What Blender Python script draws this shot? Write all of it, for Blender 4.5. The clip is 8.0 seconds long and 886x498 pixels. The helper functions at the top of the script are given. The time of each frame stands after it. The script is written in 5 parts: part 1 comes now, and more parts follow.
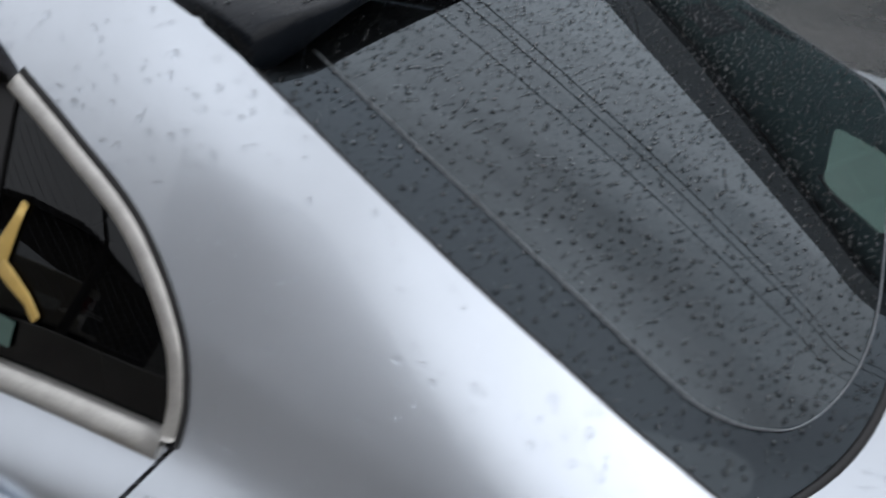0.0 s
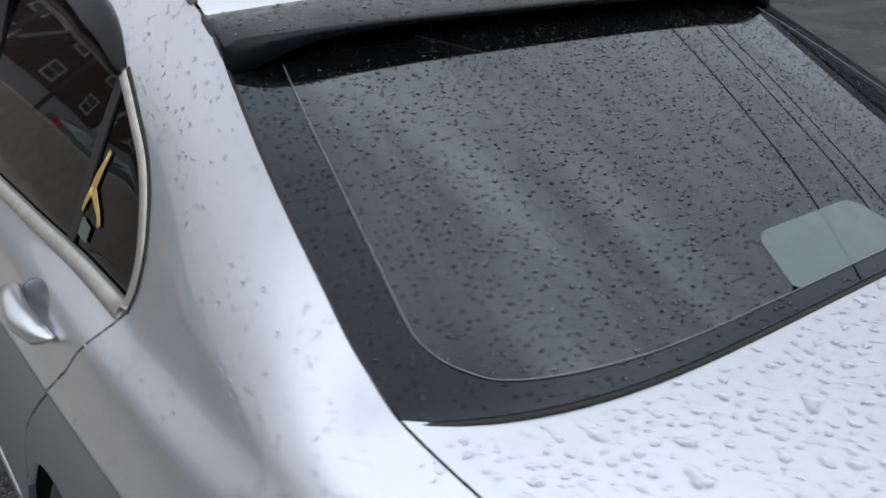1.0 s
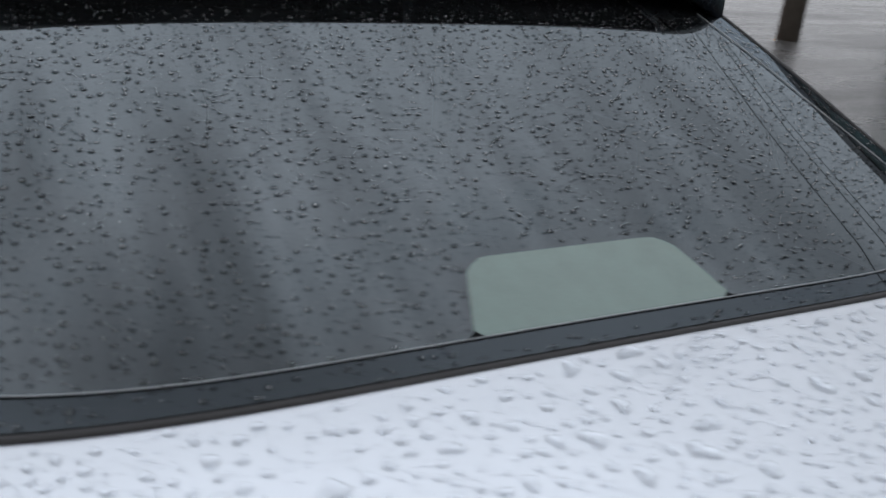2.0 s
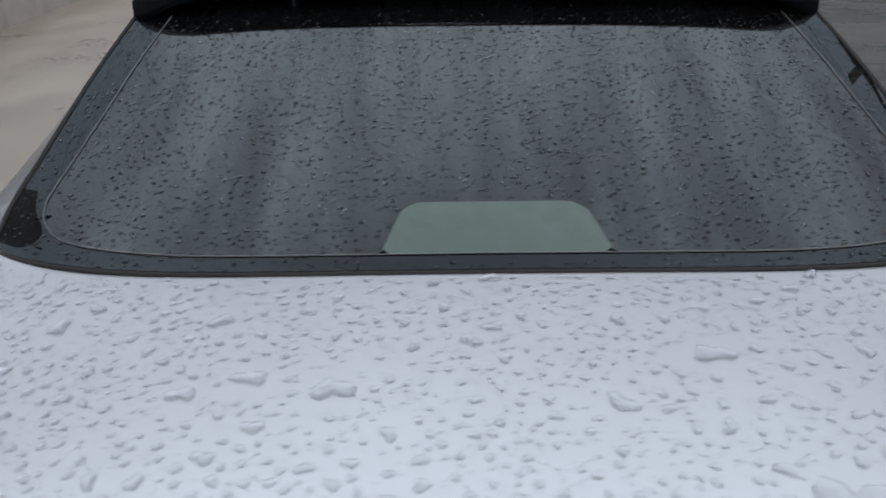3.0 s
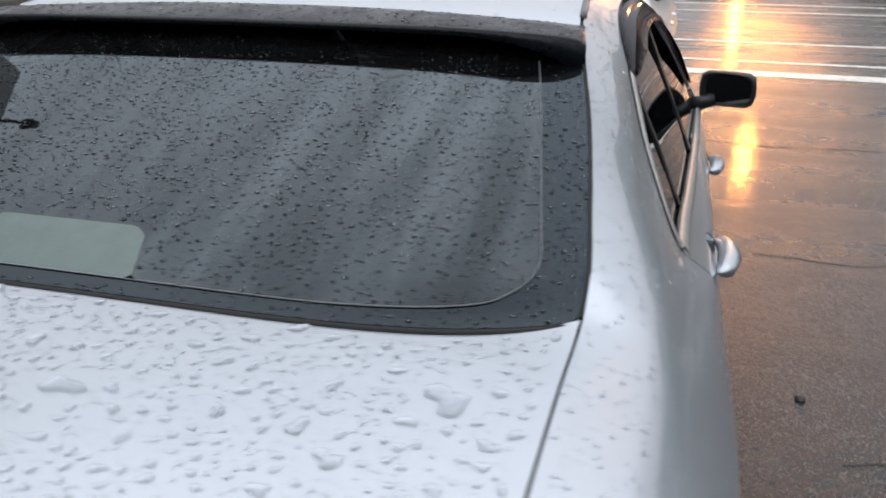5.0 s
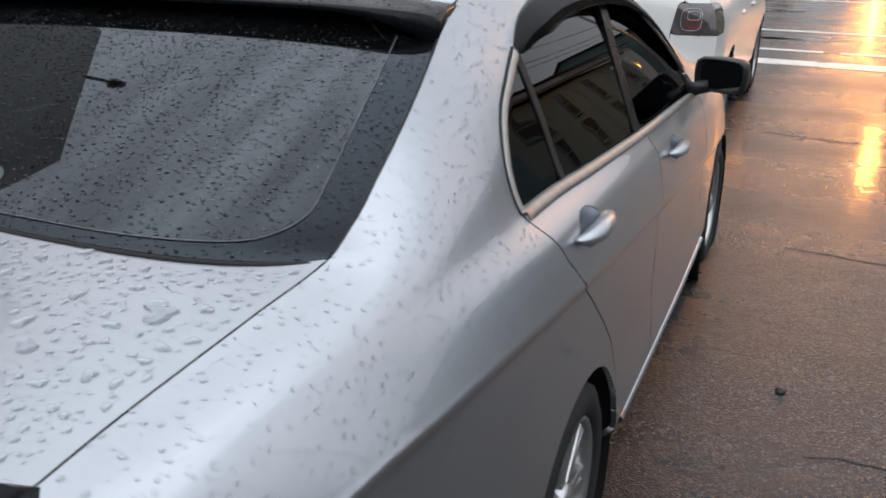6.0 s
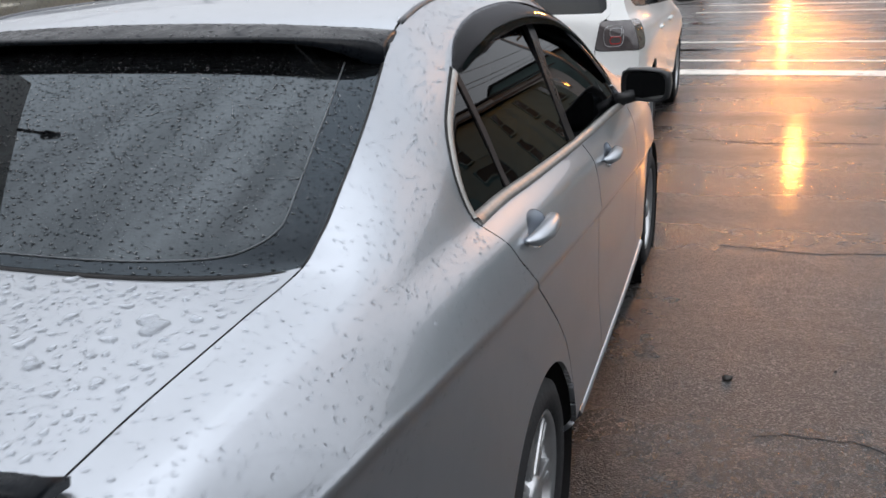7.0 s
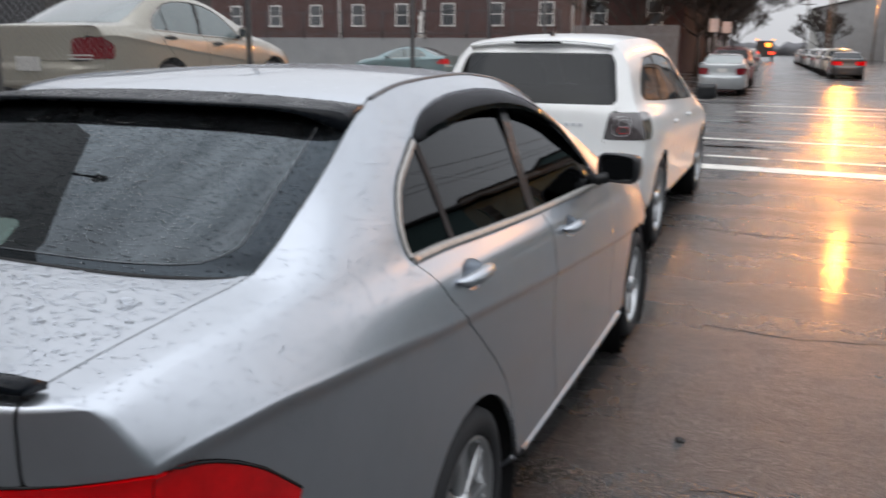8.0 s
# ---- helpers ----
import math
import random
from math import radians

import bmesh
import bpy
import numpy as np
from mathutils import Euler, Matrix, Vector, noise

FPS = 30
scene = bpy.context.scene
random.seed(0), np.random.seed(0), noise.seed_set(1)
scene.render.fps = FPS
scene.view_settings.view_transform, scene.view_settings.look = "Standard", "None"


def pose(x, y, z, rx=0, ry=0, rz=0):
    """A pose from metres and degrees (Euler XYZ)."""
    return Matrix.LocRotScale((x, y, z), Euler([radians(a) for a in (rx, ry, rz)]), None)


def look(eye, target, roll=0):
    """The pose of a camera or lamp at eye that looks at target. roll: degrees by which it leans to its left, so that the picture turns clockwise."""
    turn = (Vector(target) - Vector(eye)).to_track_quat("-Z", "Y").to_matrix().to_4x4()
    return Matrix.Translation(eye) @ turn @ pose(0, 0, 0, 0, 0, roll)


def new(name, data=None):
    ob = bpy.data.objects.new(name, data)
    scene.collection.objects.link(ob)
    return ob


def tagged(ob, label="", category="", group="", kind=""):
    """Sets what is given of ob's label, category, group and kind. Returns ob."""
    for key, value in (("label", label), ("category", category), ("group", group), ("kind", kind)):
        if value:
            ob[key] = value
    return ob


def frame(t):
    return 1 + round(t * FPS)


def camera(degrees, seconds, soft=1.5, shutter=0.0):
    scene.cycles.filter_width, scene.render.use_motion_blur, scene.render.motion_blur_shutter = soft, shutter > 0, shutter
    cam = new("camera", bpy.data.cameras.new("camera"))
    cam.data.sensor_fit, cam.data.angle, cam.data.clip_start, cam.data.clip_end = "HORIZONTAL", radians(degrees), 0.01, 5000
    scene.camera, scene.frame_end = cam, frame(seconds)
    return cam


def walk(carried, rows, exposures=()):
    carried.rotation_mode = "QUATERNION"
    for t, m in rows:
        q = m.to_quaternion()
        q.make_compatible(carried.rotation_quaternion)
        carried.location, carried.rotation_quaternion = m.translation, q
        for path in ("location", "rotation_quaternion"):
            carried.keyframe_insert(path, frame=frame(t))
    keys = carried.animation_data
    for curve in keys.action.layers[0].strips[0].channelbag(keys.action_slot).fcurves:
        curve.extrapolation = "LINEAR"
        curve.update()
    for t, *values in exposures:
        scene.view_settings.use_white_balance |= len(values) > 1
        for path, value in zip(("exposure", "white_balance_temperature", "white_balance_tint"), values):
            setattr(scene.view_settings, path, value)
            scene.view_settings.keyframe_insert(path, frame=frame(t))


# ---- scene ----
cam = camera(55.4, 8.0, soft=1.6, shutter=0.5)
PATH = [
    (0, (-1.198, 0.728, 1.561), (0.392, 1.411, 0.558), 5.7),
    (0.2, (-1.161, 0.649, 1.552), (0.420, 1.439, 0.615), 4.3),
    (0.5, (-1.089, 0.447, 1.505), (0.227, 1.676, 0.636), 0.3),
    (0.8, (-1.090, 0.250, 1.545), (0.088, 1.626, 0.698), 1.5),
    (1, (-1.056, 0.150, 1.575), (0.067, 1.571, 0.725), 2.3),
    (1.3, (-0.948, 0.086, 1.536), (0.050, 1.620, 0.730), 2.9),
    (1.5, (-0.804, 0.066, 1.480), (0.121, 1.664, 0.705), 3.3),
    (1.7, (-0.650, 0.095, 1.443), (0.300, 1.691, 0.695), 4.5),
    (2.9, (-0.122, -0.346, 1.549), (-0.061, 1.486, 0.702), 0.1),
    (3, (-0.078, -0.361, 1.554), (-0.061, 1.478, 0.714), -0.4),
    (3.5, (0.147, -0.316, 1.526), (0.079, 1.571, 0.735), -1.0),
    (3.8, (0.301, -0.286, 1.502), (0.127, 1.591, 0.753), -2.5),
    (4, (0.428, -0.299, 1.490), (0.139, 1.557, 0.752), -2.7),
    (4.2, (0.496, -0.327, 1.499), (0.158, 1.542, 0.752), -2.3),
    (5.3, (0.907, -0.175, 1.479), (0.270, 1.599, 0.812), 0.7),
    (5.5, (1.017, -0.180, 1.471), (0.295, 1.557, 0.791), 0.5),
    (6, (1.218, -0.183, 1.488), (0.469, 1.530, 0.777), 0.5),
    (6.5, (1.267, -0.232, 1.491), (0.565, 1.522, 0.835), -1.6),
    (7, (1.235, -0.292, 1.484), (0.599, 1.491, 0.837), -2.7),
    (7.5, (1.405, -0.461, 1.490), (0.640, 1.317, 0.986), 0.6),
    (7.7, (1.495, -0.522, 1.495), (0.675, 1.242, 1.030), 1.2),
    (7.8, (1.533, -0.535, 1.488), (0.708, 1.230, 1.036), 0.3),
    (8, (1.571, -0.554, 1.495), (0.826, 1.243, 1.031), 0.4),
]
walk(cam, [(t, look(eye, target, roll)) for t, eye, target, roll in PATH],
     exposures=((0, 0), (1.0, .1), (1.5, .12), (2.5, -.3), (3.0, -.40), (3.25, -.2), (3.5, .08), (4.0, .12), (5.5, -.05), (6.0, -.12), (6.5, -.06), (7.5, 0), (8.0, 0)))

# ---- world and light ----
world = bpy.data.worlds.new("overcast_dusk")
scene.world = world
world.use_nodes = True
wn, wl = world.node_tree.nodes, world.node_tree.links
sky = wn.new("ShaderNodeTexSky")
sky.sky_type = "NISHITA"
sky.sun_disc = False
sky.sun_elevation, sky.sun_rotation = radians(42), radians(190)
sky.air_density, sky.dust_density = 1.0, 3.0
grey = wn.new("ShaderNodeHueSaturation")
grey.inputs["Saturation"].default_value = 0.25
wl.new(sky.outputs[0], grey.inputs["Color"])
# overcast veil: cloud brightness grows smoothly from the horizon to the zenith
coord, split, veil, mixer = wn.new("ShaderNodeTexCoord"), wn.new("ShaderNodeSeparateXYZ"), wn.new("ShaderNodeValToRGB"), wn.new("ShaderNodeMix")
wl.new(coord.outputs["Generated"], split.inputs[0])
wl.new(split.outputs["Z"], veil.inputs["Fac"])
veil.color_ramp.elements[0].position, veil.color_ramp.elements[1].position = 0.0, 0.9
veil.color_ramp.elements[0].color = (0.35, 0.355, 0.375, 1)
veil.color_ramp.elements[1].color = (1.01, 1.04, 1.115, 1)
veil.color_ramp.elements.new(0.95).color = (0.78, 0.805, 0.865, 1)
veil.color_ramp.elements.new(0.81).color = (1.025, 1.06, 1.135, 1)
veil.color_ramp.elements.new(0.62).color = (0.60, 0.62, 0.665, 1)
veil.color_ramp.elements.new(1.0).color = (0.60, 0.625, 0.68, 1)
gain = wn.new("ShaderNodeVectorMath")
gain.operation = "SCALE"
gain.inputs["Scale"].default_value = 15.5
wl.new(veil.outputs[0], gain.inputs[0])
mixer.data_type = "RGBA"
mixer.inputs["Factor"].default_value = 0.85
wl.new(grey.outputs[0], mixer.inputs["A"])
wl.new(gain.outputs[0], mixer.inputs["B"])
wl.new(mixer.outputs["Result"], wn["Background"].inputs["Color"])
wn["Background"].inputs["Strength"].default_value = 0.13
sun = new("sun", bpy.data.lights.new("sun", "SUN"))
sun.data.energy, sun.data.angle, sun.data.color = 0.5, radians(60), (1.0, 0.98, 0.96)
sun.matrix_world = look((-4, -24, 22), (0, 0, 0))
scene.view_settings.exposure = 0.0


# ---- materials ----
def mat(name, color, rough=0.5, metal=0.0, coat=0.0, vary=0.0, scale=8.0, bump=0.0, bump_scale=60.0,
        rough_vary=0.0, emit=None, spec=0.5, aniso=(1, 1, 1)):
    m = bpy.data.materials.new(name)
    m.use_nodes = True
    n, l = m.node_tree.nodes, m.node_tree.links
    b = n["Principled BSDF"]
    b.inputs["Base Color"].default_value = (*color, 1)
    b.inputs["Roughness"].default_value = rough
    b.inputs["Metallic"].default_value = metal
    b.inputs["Specular IOR Level"].default_value = spec
    b.inputs["Coat Weight"].default_value = coat
    b.inputs["Coat Roughness"].default_value = 0.03
    co = n.new("ShaderNodeTexCoord")
    mp = n.new("ShaderNodeMapping")
    mp.inputs["Scale"].default_value = aniso
    l.new(co.outputs["Object"], mp.inputs["Vector"])
    if vary or rough_vary:
        big = n.new("ShaderNodeTexNoise")
        big.inputs["Scale"].default_value, big.inputs["Detail"].default_value = scale, 6
        l.new(mp.outputs[0], big.inputs["Vector"])
        fine = n.new("ShaderNodeTexNoise")
        fine.inputs["Scale"].default_value, fine.inputs["Detail"].default_value = scale * 9, 3
        l.new(mp.outputs[0], fine.inputs["Vector"])
        add = n.new("ShaderNodeMath")
        add.operation = "MULTIPLY_ADD"
        add.inputs[1].default_value = 0.4
        l.new(fine.outputs[0], add.inputs[0])
        l.new(big.outputs[0], add.inputs[2])
        if vary:
            r = n.new("ShaderNodeMapRange")
            r.inputs["From Min"].default_value, r.inputs["From Max"].default_value = 0.4, 1.0
            r.inputs["To Min"].default_value, r.inputs["To Max"].default_value = 1 - vary, 1 + vary
            l.new(add.outputs[0], r.inputs["Value"])
            mul = n.new("ShaderNodeVectorMath")
            mul.operation = "SCALE"
            mul.inputs[0].default_value = color
            l.new(r.outputs[0], mul.inputs["Scale"])
            l.new(mul.outputs[0], b.inputs["Base Color"])
        if rough_vary:
            r2 = n.new("ShaderNodeMapRange")
            r2.inputs["From Min"].default_value, r2.inputs["From Max"].default_value = 0.45, 0.95
            r2.inputs["To Min"].default_value, r2.inputs["To Max"].default_value = max(rough - rough_vary, 0.02), rough + rough_vary
            l.new(add.outputs[0], r2.inputs["Value"])
            l.new(r2.outputs[0], b.inputs["Roughness"])
    if bump:
        t = n.new("ShaderNodeTexNoise")
        t.inputs["Scale"].default_value, t.inputs["Detail"].default_value = bump_scale, 4
        l.new(mp.outputs[0], t.inputs["Vector"])
        bp = n.new("ShaderNodeBump")
        bp.inputs["Strength"].default_value = 1.0
        bp.inputs["Distance"].default_value = bump
        l.new(t.outputs[0], bp.inputs["Height"])
        l.new(bp.outputs[0], b.inputs["Normal"])
    if emit:
        b.inputs["Emission Color"].default_value = (*emit[0], 1)
        b.inputs["Emission Strength"].default_value = emit[1]
    return m


def pane_mat(name, tint, rough=0.01, ior=1.5, back=0.0):
    """Thin pane: tinted see-through with a Fresnel-weighted gloss."""
    m = bpy.data.materials.new(name)
    m.use_nodes = True
    n, l = m.node_tree.nodes, m.node_tree.links
    n.remove(n["Principled BSDF"])
    tr, gl, fr, mx = (n.new("ShaderNodeBsdfTransparent"), n.new("ShaderNodeBsdfGlossy"), n.new("ShaderNodeFresnel"), n.new("ShaderNodeMixShader"))
    tr.inputs["Color"].default_value = (*tint, 1)
    gl.inputs["Color"].default_value = (1, 1, 1, 1)
    gl.inputs["Roughness"].default_value = rough
    fr.inputs["IOR"].default_value = ior
    l.new(fr.outputs[0], mx.inputs[0])
    l.new(tr.outputs[0], mx.inputs[1])
    l.new(gl.outputs[0], mx.inputs[2])
    l.new(mx.outputs[0], n["Material Output"].inputs["Surface"])
    return m


SILVER = mat("silver_paint", (0.49, 0.525, 0.57), 0.35, 0.92, 0.8, vary=0.05, scale=3, bump=0.00006, bump_scale=900)
WHITE = mat("white_paint", (0.80, 0.81, 0.80), 0.35, 0.0, 0.75, vary=0.03, scale=2)
WHITE.node_tree.nodes["Principled BSDF"].inputs["Coat Roughness"].default_value = 0.15
BEIGE = mat("champagne_paint", (0.37, 0.35, 0.29), 0.34, 0.4, 0.8, vary=0.05, scale=2)
TEAL = mat("teal_paint", (0.16, 0.24, 0.25), 0.35, 0.5, 1.0, vary=0.05, scale=2)
GREYCAR = mat("grey_paint", (0.36, 0.38, 0.39), 0.35, 0.5, 1.0, vary=0.05, scale=2)
MAROON = mat("maroon_paint", (0.10, 0.03, 0.035), 0.35, 0.2, 1.0, vary=0.05, scale=2)
DARKCAR = mat("dark_paint", (0.04, 0.045, 0.05), 0.35, 0.2, 1.0, vary=0.05, scale=2)
BLACK = mat("black_plastic", (0.012, 0.013, 0.015), 0.45, vary=0.2, scale=20, rough_vary=0.08)
GLOSSBLACK = mat("gloss_black", (0.010, 0.011, 0.013), 0.30, vary=0.1, spec=0.2, rough_vary=0.08, scale=12)
WETBLACK = mat("wet_black_plastic", (0.005, 0.007, 0.010), 0.30, vary=0.25, scale=20, rough_vary=0.12, spec=0.17, bump=0.0008, bump_scale=140)
# panes of the other sedans: reflected sky put into an opaque pale colour
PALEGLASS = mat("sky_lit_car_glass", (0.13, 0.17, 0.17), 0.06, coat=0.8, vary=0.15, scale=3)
SEAL = mat("black_rubber_seal", (0.006, 0.006, 0.007), 0.7, vary=0.2)
RUBBER = mat("tyre_rubber", (0.018, 0.018, 0.02), 0.75, vary=0.3, scale=12, bump=0.002, bump_scale=90)
ALLOY = mat("alloy_rim", (0.55, 0.56, 0.57), 0.3, 0.9, vary=0.12, scale=15)
TRIM = mat("satin_metal_trim", (0.40, 0.39, 0.37), 0.46, 0.8, vary=0.18, scale=40, bump=0.0006, bump_scale=160)
CHROME = mat("chrome", (0.75, 0.76, 0.78), 0.08, 1.0)
TINT = pane_mat("tinted_glass", (0.045, 0.05, 0.055), ior=1.45)
TINT.node_tree.nodes["Glossy BSDF"].inputs["Color"].default_value = (0.78, 0.80, 0.82, 1)
VISOR = pane_mat("smoked_acrylic", (0.34, 0.34, 0.35), rough=0.06, ior=1.42)
VISOR.node_tree.nodes["Glossy BSDF"].inputs["Color"].default_value = (0.42, 0.42, 0.44, 1)
# mirror colour darkened to stand in for dark surroundings reflected in it
DIMMIRROR = mat("dimmed_mirror_glass", (0.10, 0.105, 0.11), 0.05, 1.0)
FRIT = pane_mat("black_glass_border", (0.05, 0.058, 0.066), ior=1.56)
FRIT.node_tree.nodes["Glossy BSDF"].inputs["Color"].default_value = (0.60, 0.71, 0.80, 1)
# rear window: tinted pane whose gloss varies along run-off streaks
REARGLASS = pane_mat("streaked_tinted_glass", (0.05, 0.058, 0.066), ior=1.58)
REARGLASS.node_tree.nodes["Glossy BSDF"].inputs["Color"].default_value = (0.82, 0.93, 1.0, 1)
rn, rl = REARGLASS.node_tree.nodes, REARGLASS.node_tree.links
rco, rmp, rno, rrg = (rn.new("ShaderNodeTexCoord"), rn.new("ShaderNodeMapping"), rn.new("ShaderNodeTexNoise"), rn.new("ShaderNodeMapRange"))
rmp.inputs["Scale"].default_value = (9.0, 1.3, 1.3)
rno.inputs["Scale"].default_value, rno.inputs["Detail"].default_value = 1.6, 5
rrg.inputs["From Min"].default_value, rrg.inputs["From Max"].default_value = 0.35, 0.72
rrg.inputs["To Min"].default_value, rrg.inputs["To Max"].default_value = 1.50, 1.84
rl.new(rco.outputs["Object"], rmp.inputs["Vector"])
rl.new(rmp.outputs[0], rno.inputs["Vector"])
rl.new(rno.outputs[0], rrg.inputs["Value"])
rl.new(rrg.outputs[0], rn["Fresnel"].inputs["IOR"])


def hazed(m, weight):
    """Adds the thin film of road dirt that dulls a wet pane."""
    n, l = m.node_tree.nodes, m.node_tree.links
    film, mix = n.new("ShaderNodeBsdfDiffuse"), n.new("ShaderNodeMixShader")
    film.inputs["Color"].default_value = (0.55, 0.60, 0.64, 1)
    mix.inputs[0].default_value = weight
    out = n["Material Output"].inputs["Surface"]
    l.new(out.links[0].from_socket, mix.inputs[1])
    l.new(film.outputs[0], mix.inputs[2])
    l.new(mix.outputs[0], out)


hazed(REARGLASS, 0.005)
hazed(FRIT, 0.004)
GREENPANE = mat("pale_green_cover", (0.046, 0.086, 0.074), 0.22, coat=0.5, vary=0.12, scale=30)
PALELINE = mat("pale_line", (0.15, 0.162, 0.175), 0.3, vary=0.2, scale=60)
GOLD = mat("gold_decal", (0.50, 0.34, 0.10), 0.4, 0.3, vary=0.1, scale=60)
REDLENS = mat("red_lens", (0.62, 0.0015, 0.004), 0.10, coat=0.15, vary=0.30, scale=9, spec=0.3)
DARKRED = mat("dark_red_lens", (0.16, 0.006, 0.012), 0.15, coat=0.3, vary=0.30, scale=9)
GREYRUBBER = mat("grey_rubber_strip", (0.13, 0.135, 0.145), 0.45, vary=0.2, scale=30)
SMOKELENS = mat("smoked_lens", (0.10, 0.09, 0.092), 0.1, 0.2, coat=1.0, vary=0.3, scale=25)
def water(name, tint):
    m = mat(name, tint, 0.0)
    b = m.node_tree.nodes["Principled BSDF"]
    b.inputs["Transmission Weight"].default_value, b.inputs["IOR"].default_value = 1.0, 1.33
    n, l = m.node_tree.nodes, m.node_tree.links
    clear, mix = n.new("ShaderNodeBsdfTransparent"), n.new("ShaderNodeMixShader")
    mix.inputs[0].default_value = 0.32
    l.new(b.outputs[0], mix.inputs[1])
    l.new(clear.outputs[0], mix.inputs[2])
    l.new(mix.outputs[0], n["Material Output"].inputs["Surface"])
    return m


BEAD = water("water_bead", (0.97, 0.98, 0.99))
# water on glass kills the mirror image of the pane beneath it, so the dark cabin shows; the drops' grey tint paints in
# that darkening
DARKDROP = pane_mat("water_on_dark_glass", (0.72, 0.73, 0.74), rough=0.02, ior=1.33)
DARKFABRIC = mat("dark_fabric", (0.03, 0.03, 0.032), 0.9, vary=0.2, scale=30)
ASPHALT = mat("wet_asphalt", (0.038, 0.0365, 0.036), 0.21, vary=0.5, scale=0.9, rough_vary=0.16, spec=0.45)
an, al = ASPHALT.node_tree.nodes, ASPHALT.node_tree.links
grit, grit2, pits, gsum, gbump = (an.new("ShaderNodeTexVoronoi"), an.new("ShaderNodeTexNoise"), an.new("ShaderNodeTexNoise"), an.new("ShaderNodeMath"), an.new("ShaderNodeBump"))
grit.inputs["Scale"].default_value, grit2.inputs["Scale"].default_value, pits.inputs["Scale"].default_value = 150.0, 420.0, 14.0
gsum.operation = "MULTIPLY_ADD"
gsum.inputs[1].default_value = 0.5
for node in (grit, grit2, pits):
    al.new(an["Mapping"].outputs[0], node.inputs["Vector"])
al.new(grit2.outputs[0], gsum.inputs[0])
al.new(grit.outputs["Distance"], gsum.inputs[2])
gbump.inputs["Distance"].default_value = 0.0030
al.new(gsum.outputs[0], gbump.inputs["Height"])
# pale and dark stones in the aggregate
stone, stoneb, stonec = an.new("ShaderNodeTexVoronoi"), an.new("ShaderNodeSeparateColor"), an.new("ShaderNodeMapRange")
stone.inputs["Scale"].default_value = 190.0
al.new(an["Mapping"].outputs[0], stone.inputs["Vector"])
al.new(stone.outputs["Color"], stoneb.inputs[0])
al.new(stoneb.outputs["Red"], stonec.inputs["Value"])
stonec.inputs["From Min"].default_value, stonec.inputs["To Min"].default_value, stonec.inputs["To Max"].default_value = 0.72, 0.5, 4.2
astone = an.new("ShaderNodeVectorMath")
astone.operation = "SCALE"
al.new(an["Principled BSDF"].inputs["Base Color"].links[0].from_socket, astone.inputs[0])
al.new(stonec.outputs[0], astone.inputs["Scale"])
al.new(astone.outputs[0], an["Principled BSDF"].inputs["Base Color"])
gbump2 = an.new("ShaderNodeBump")
gbump2.inputs["Distance"].default_value = 0.010
gbump2.inputs["Strength"].default_value = 0.35
al.new(pits.outputs[0], gbump2.inputs["Height"])
al.new(gbump.outputs[0], gbump2.inputs["Normal"])
# towards the crossing the aggregate is worn smooth and holds a film of water
aco, asep, awear, arough = an.new("ShaderNodeTexCoord"), an.new("ShaderNodeSeparateXYZ"), an.new("ShaderNodeMapRange"), an.new("ShaderNodeMath")
al.new(aco.outputs["Object"], asep.inputs[0])
al.new(asep.outputs["Y"], awear.inputs["Value"])
awear.inputs["From Min"].default_value, awear.inputs["From Max"].default_value = 0.0, 20.0
awear.inputs["To Min"].default_value, awear.inputs["To Max"].default_value = 0.85, 0.34
al.new(awear.outputs[0], gbump.inputs["Strength"])
arough.operation = "MULTIPLY"
al.new(an["Principled BSDF"].inputs["Roughness"].links[0].from_socket, arough.inputs[0])
al.new(awear.outputs[0], arough.inputs[1])
alow = an.new("ShaderNodeMath")
alow.operation = "ADD"
alow.inputs[1].default_value = 0.05
al.new(arough.outputs[0], alow.inputs[0])
# standing water lies in long bands across the street
abmap, abands, abrange = an.new("ShaderNodeMapping"), an.new("ShaderNodeTexNoise"), an.new("ShaderNodeMapRange")
abmap.inputs["Scale"].default_value = (0.10, 0.9, 1.0)
abands.inputs["Scale"].default_value, abands.inputs["Detail"].default_value = 1.1, 4
al.new(aco.outputs["Object"], abmap.inputs["Vector"])
al.new(abmap.outputs[0], abands.inputs["Vector"])
al.new(abands.outputs[0], abrange.inputs["Value"])
abrange.inputs["From Min"].default_value, abrange.inputs["From Max"].default_value = 0.42, 0.66
abrange.inputs["To Min"].default_value, abrange.inputs["To Max"].default_value = 0.09, 0.27
al.new(abrange.outputs[0], alow.inputs[1])
al.new(alow.outputs[0], an["Principled BSDF"].inputs["Roughness"])
al.new(gbump2.outputs[0], an["Principled BSDF"].inputs["Normal"])
# thin sheet of rain water over the stones
film = an.new("ShaderNodeBump")
film.inputs["Distance"].default_value, film.inputs["Strength"].default_value = 0.006, 0.3
al.new(pits.outputs[0], film.inputs["Height"])
al.new(film.outputs[0], an["Principled BSDF"].inputs["Coat Normal"])
an["Principled BSDF"].inputs["Coat Weight"].default_value = 0.14
an["Principled BSDF"].inputs["Coat Roughness"].default_value = 0.10
an["Principled BSDF"].inputs["Coat IOR"].default_value = 1.33
PUDDLE = mat("standing_water", (0.012, 0.012, 0.013), 0.04, vary=0.2, scale=3)
CONCRETE = mat("wet_concrete", (0.27, 0.245, 0.21), 0.38, vary=0.25, scale=1.5, rough_vary=0.15, bump=0.003, bump_scale=90)
KERB = mat("kerb_stone", (0.36, 0.35, 0.33), 0.5, vary=0.25, scale=4, bump=0.003, bump_scale=80)
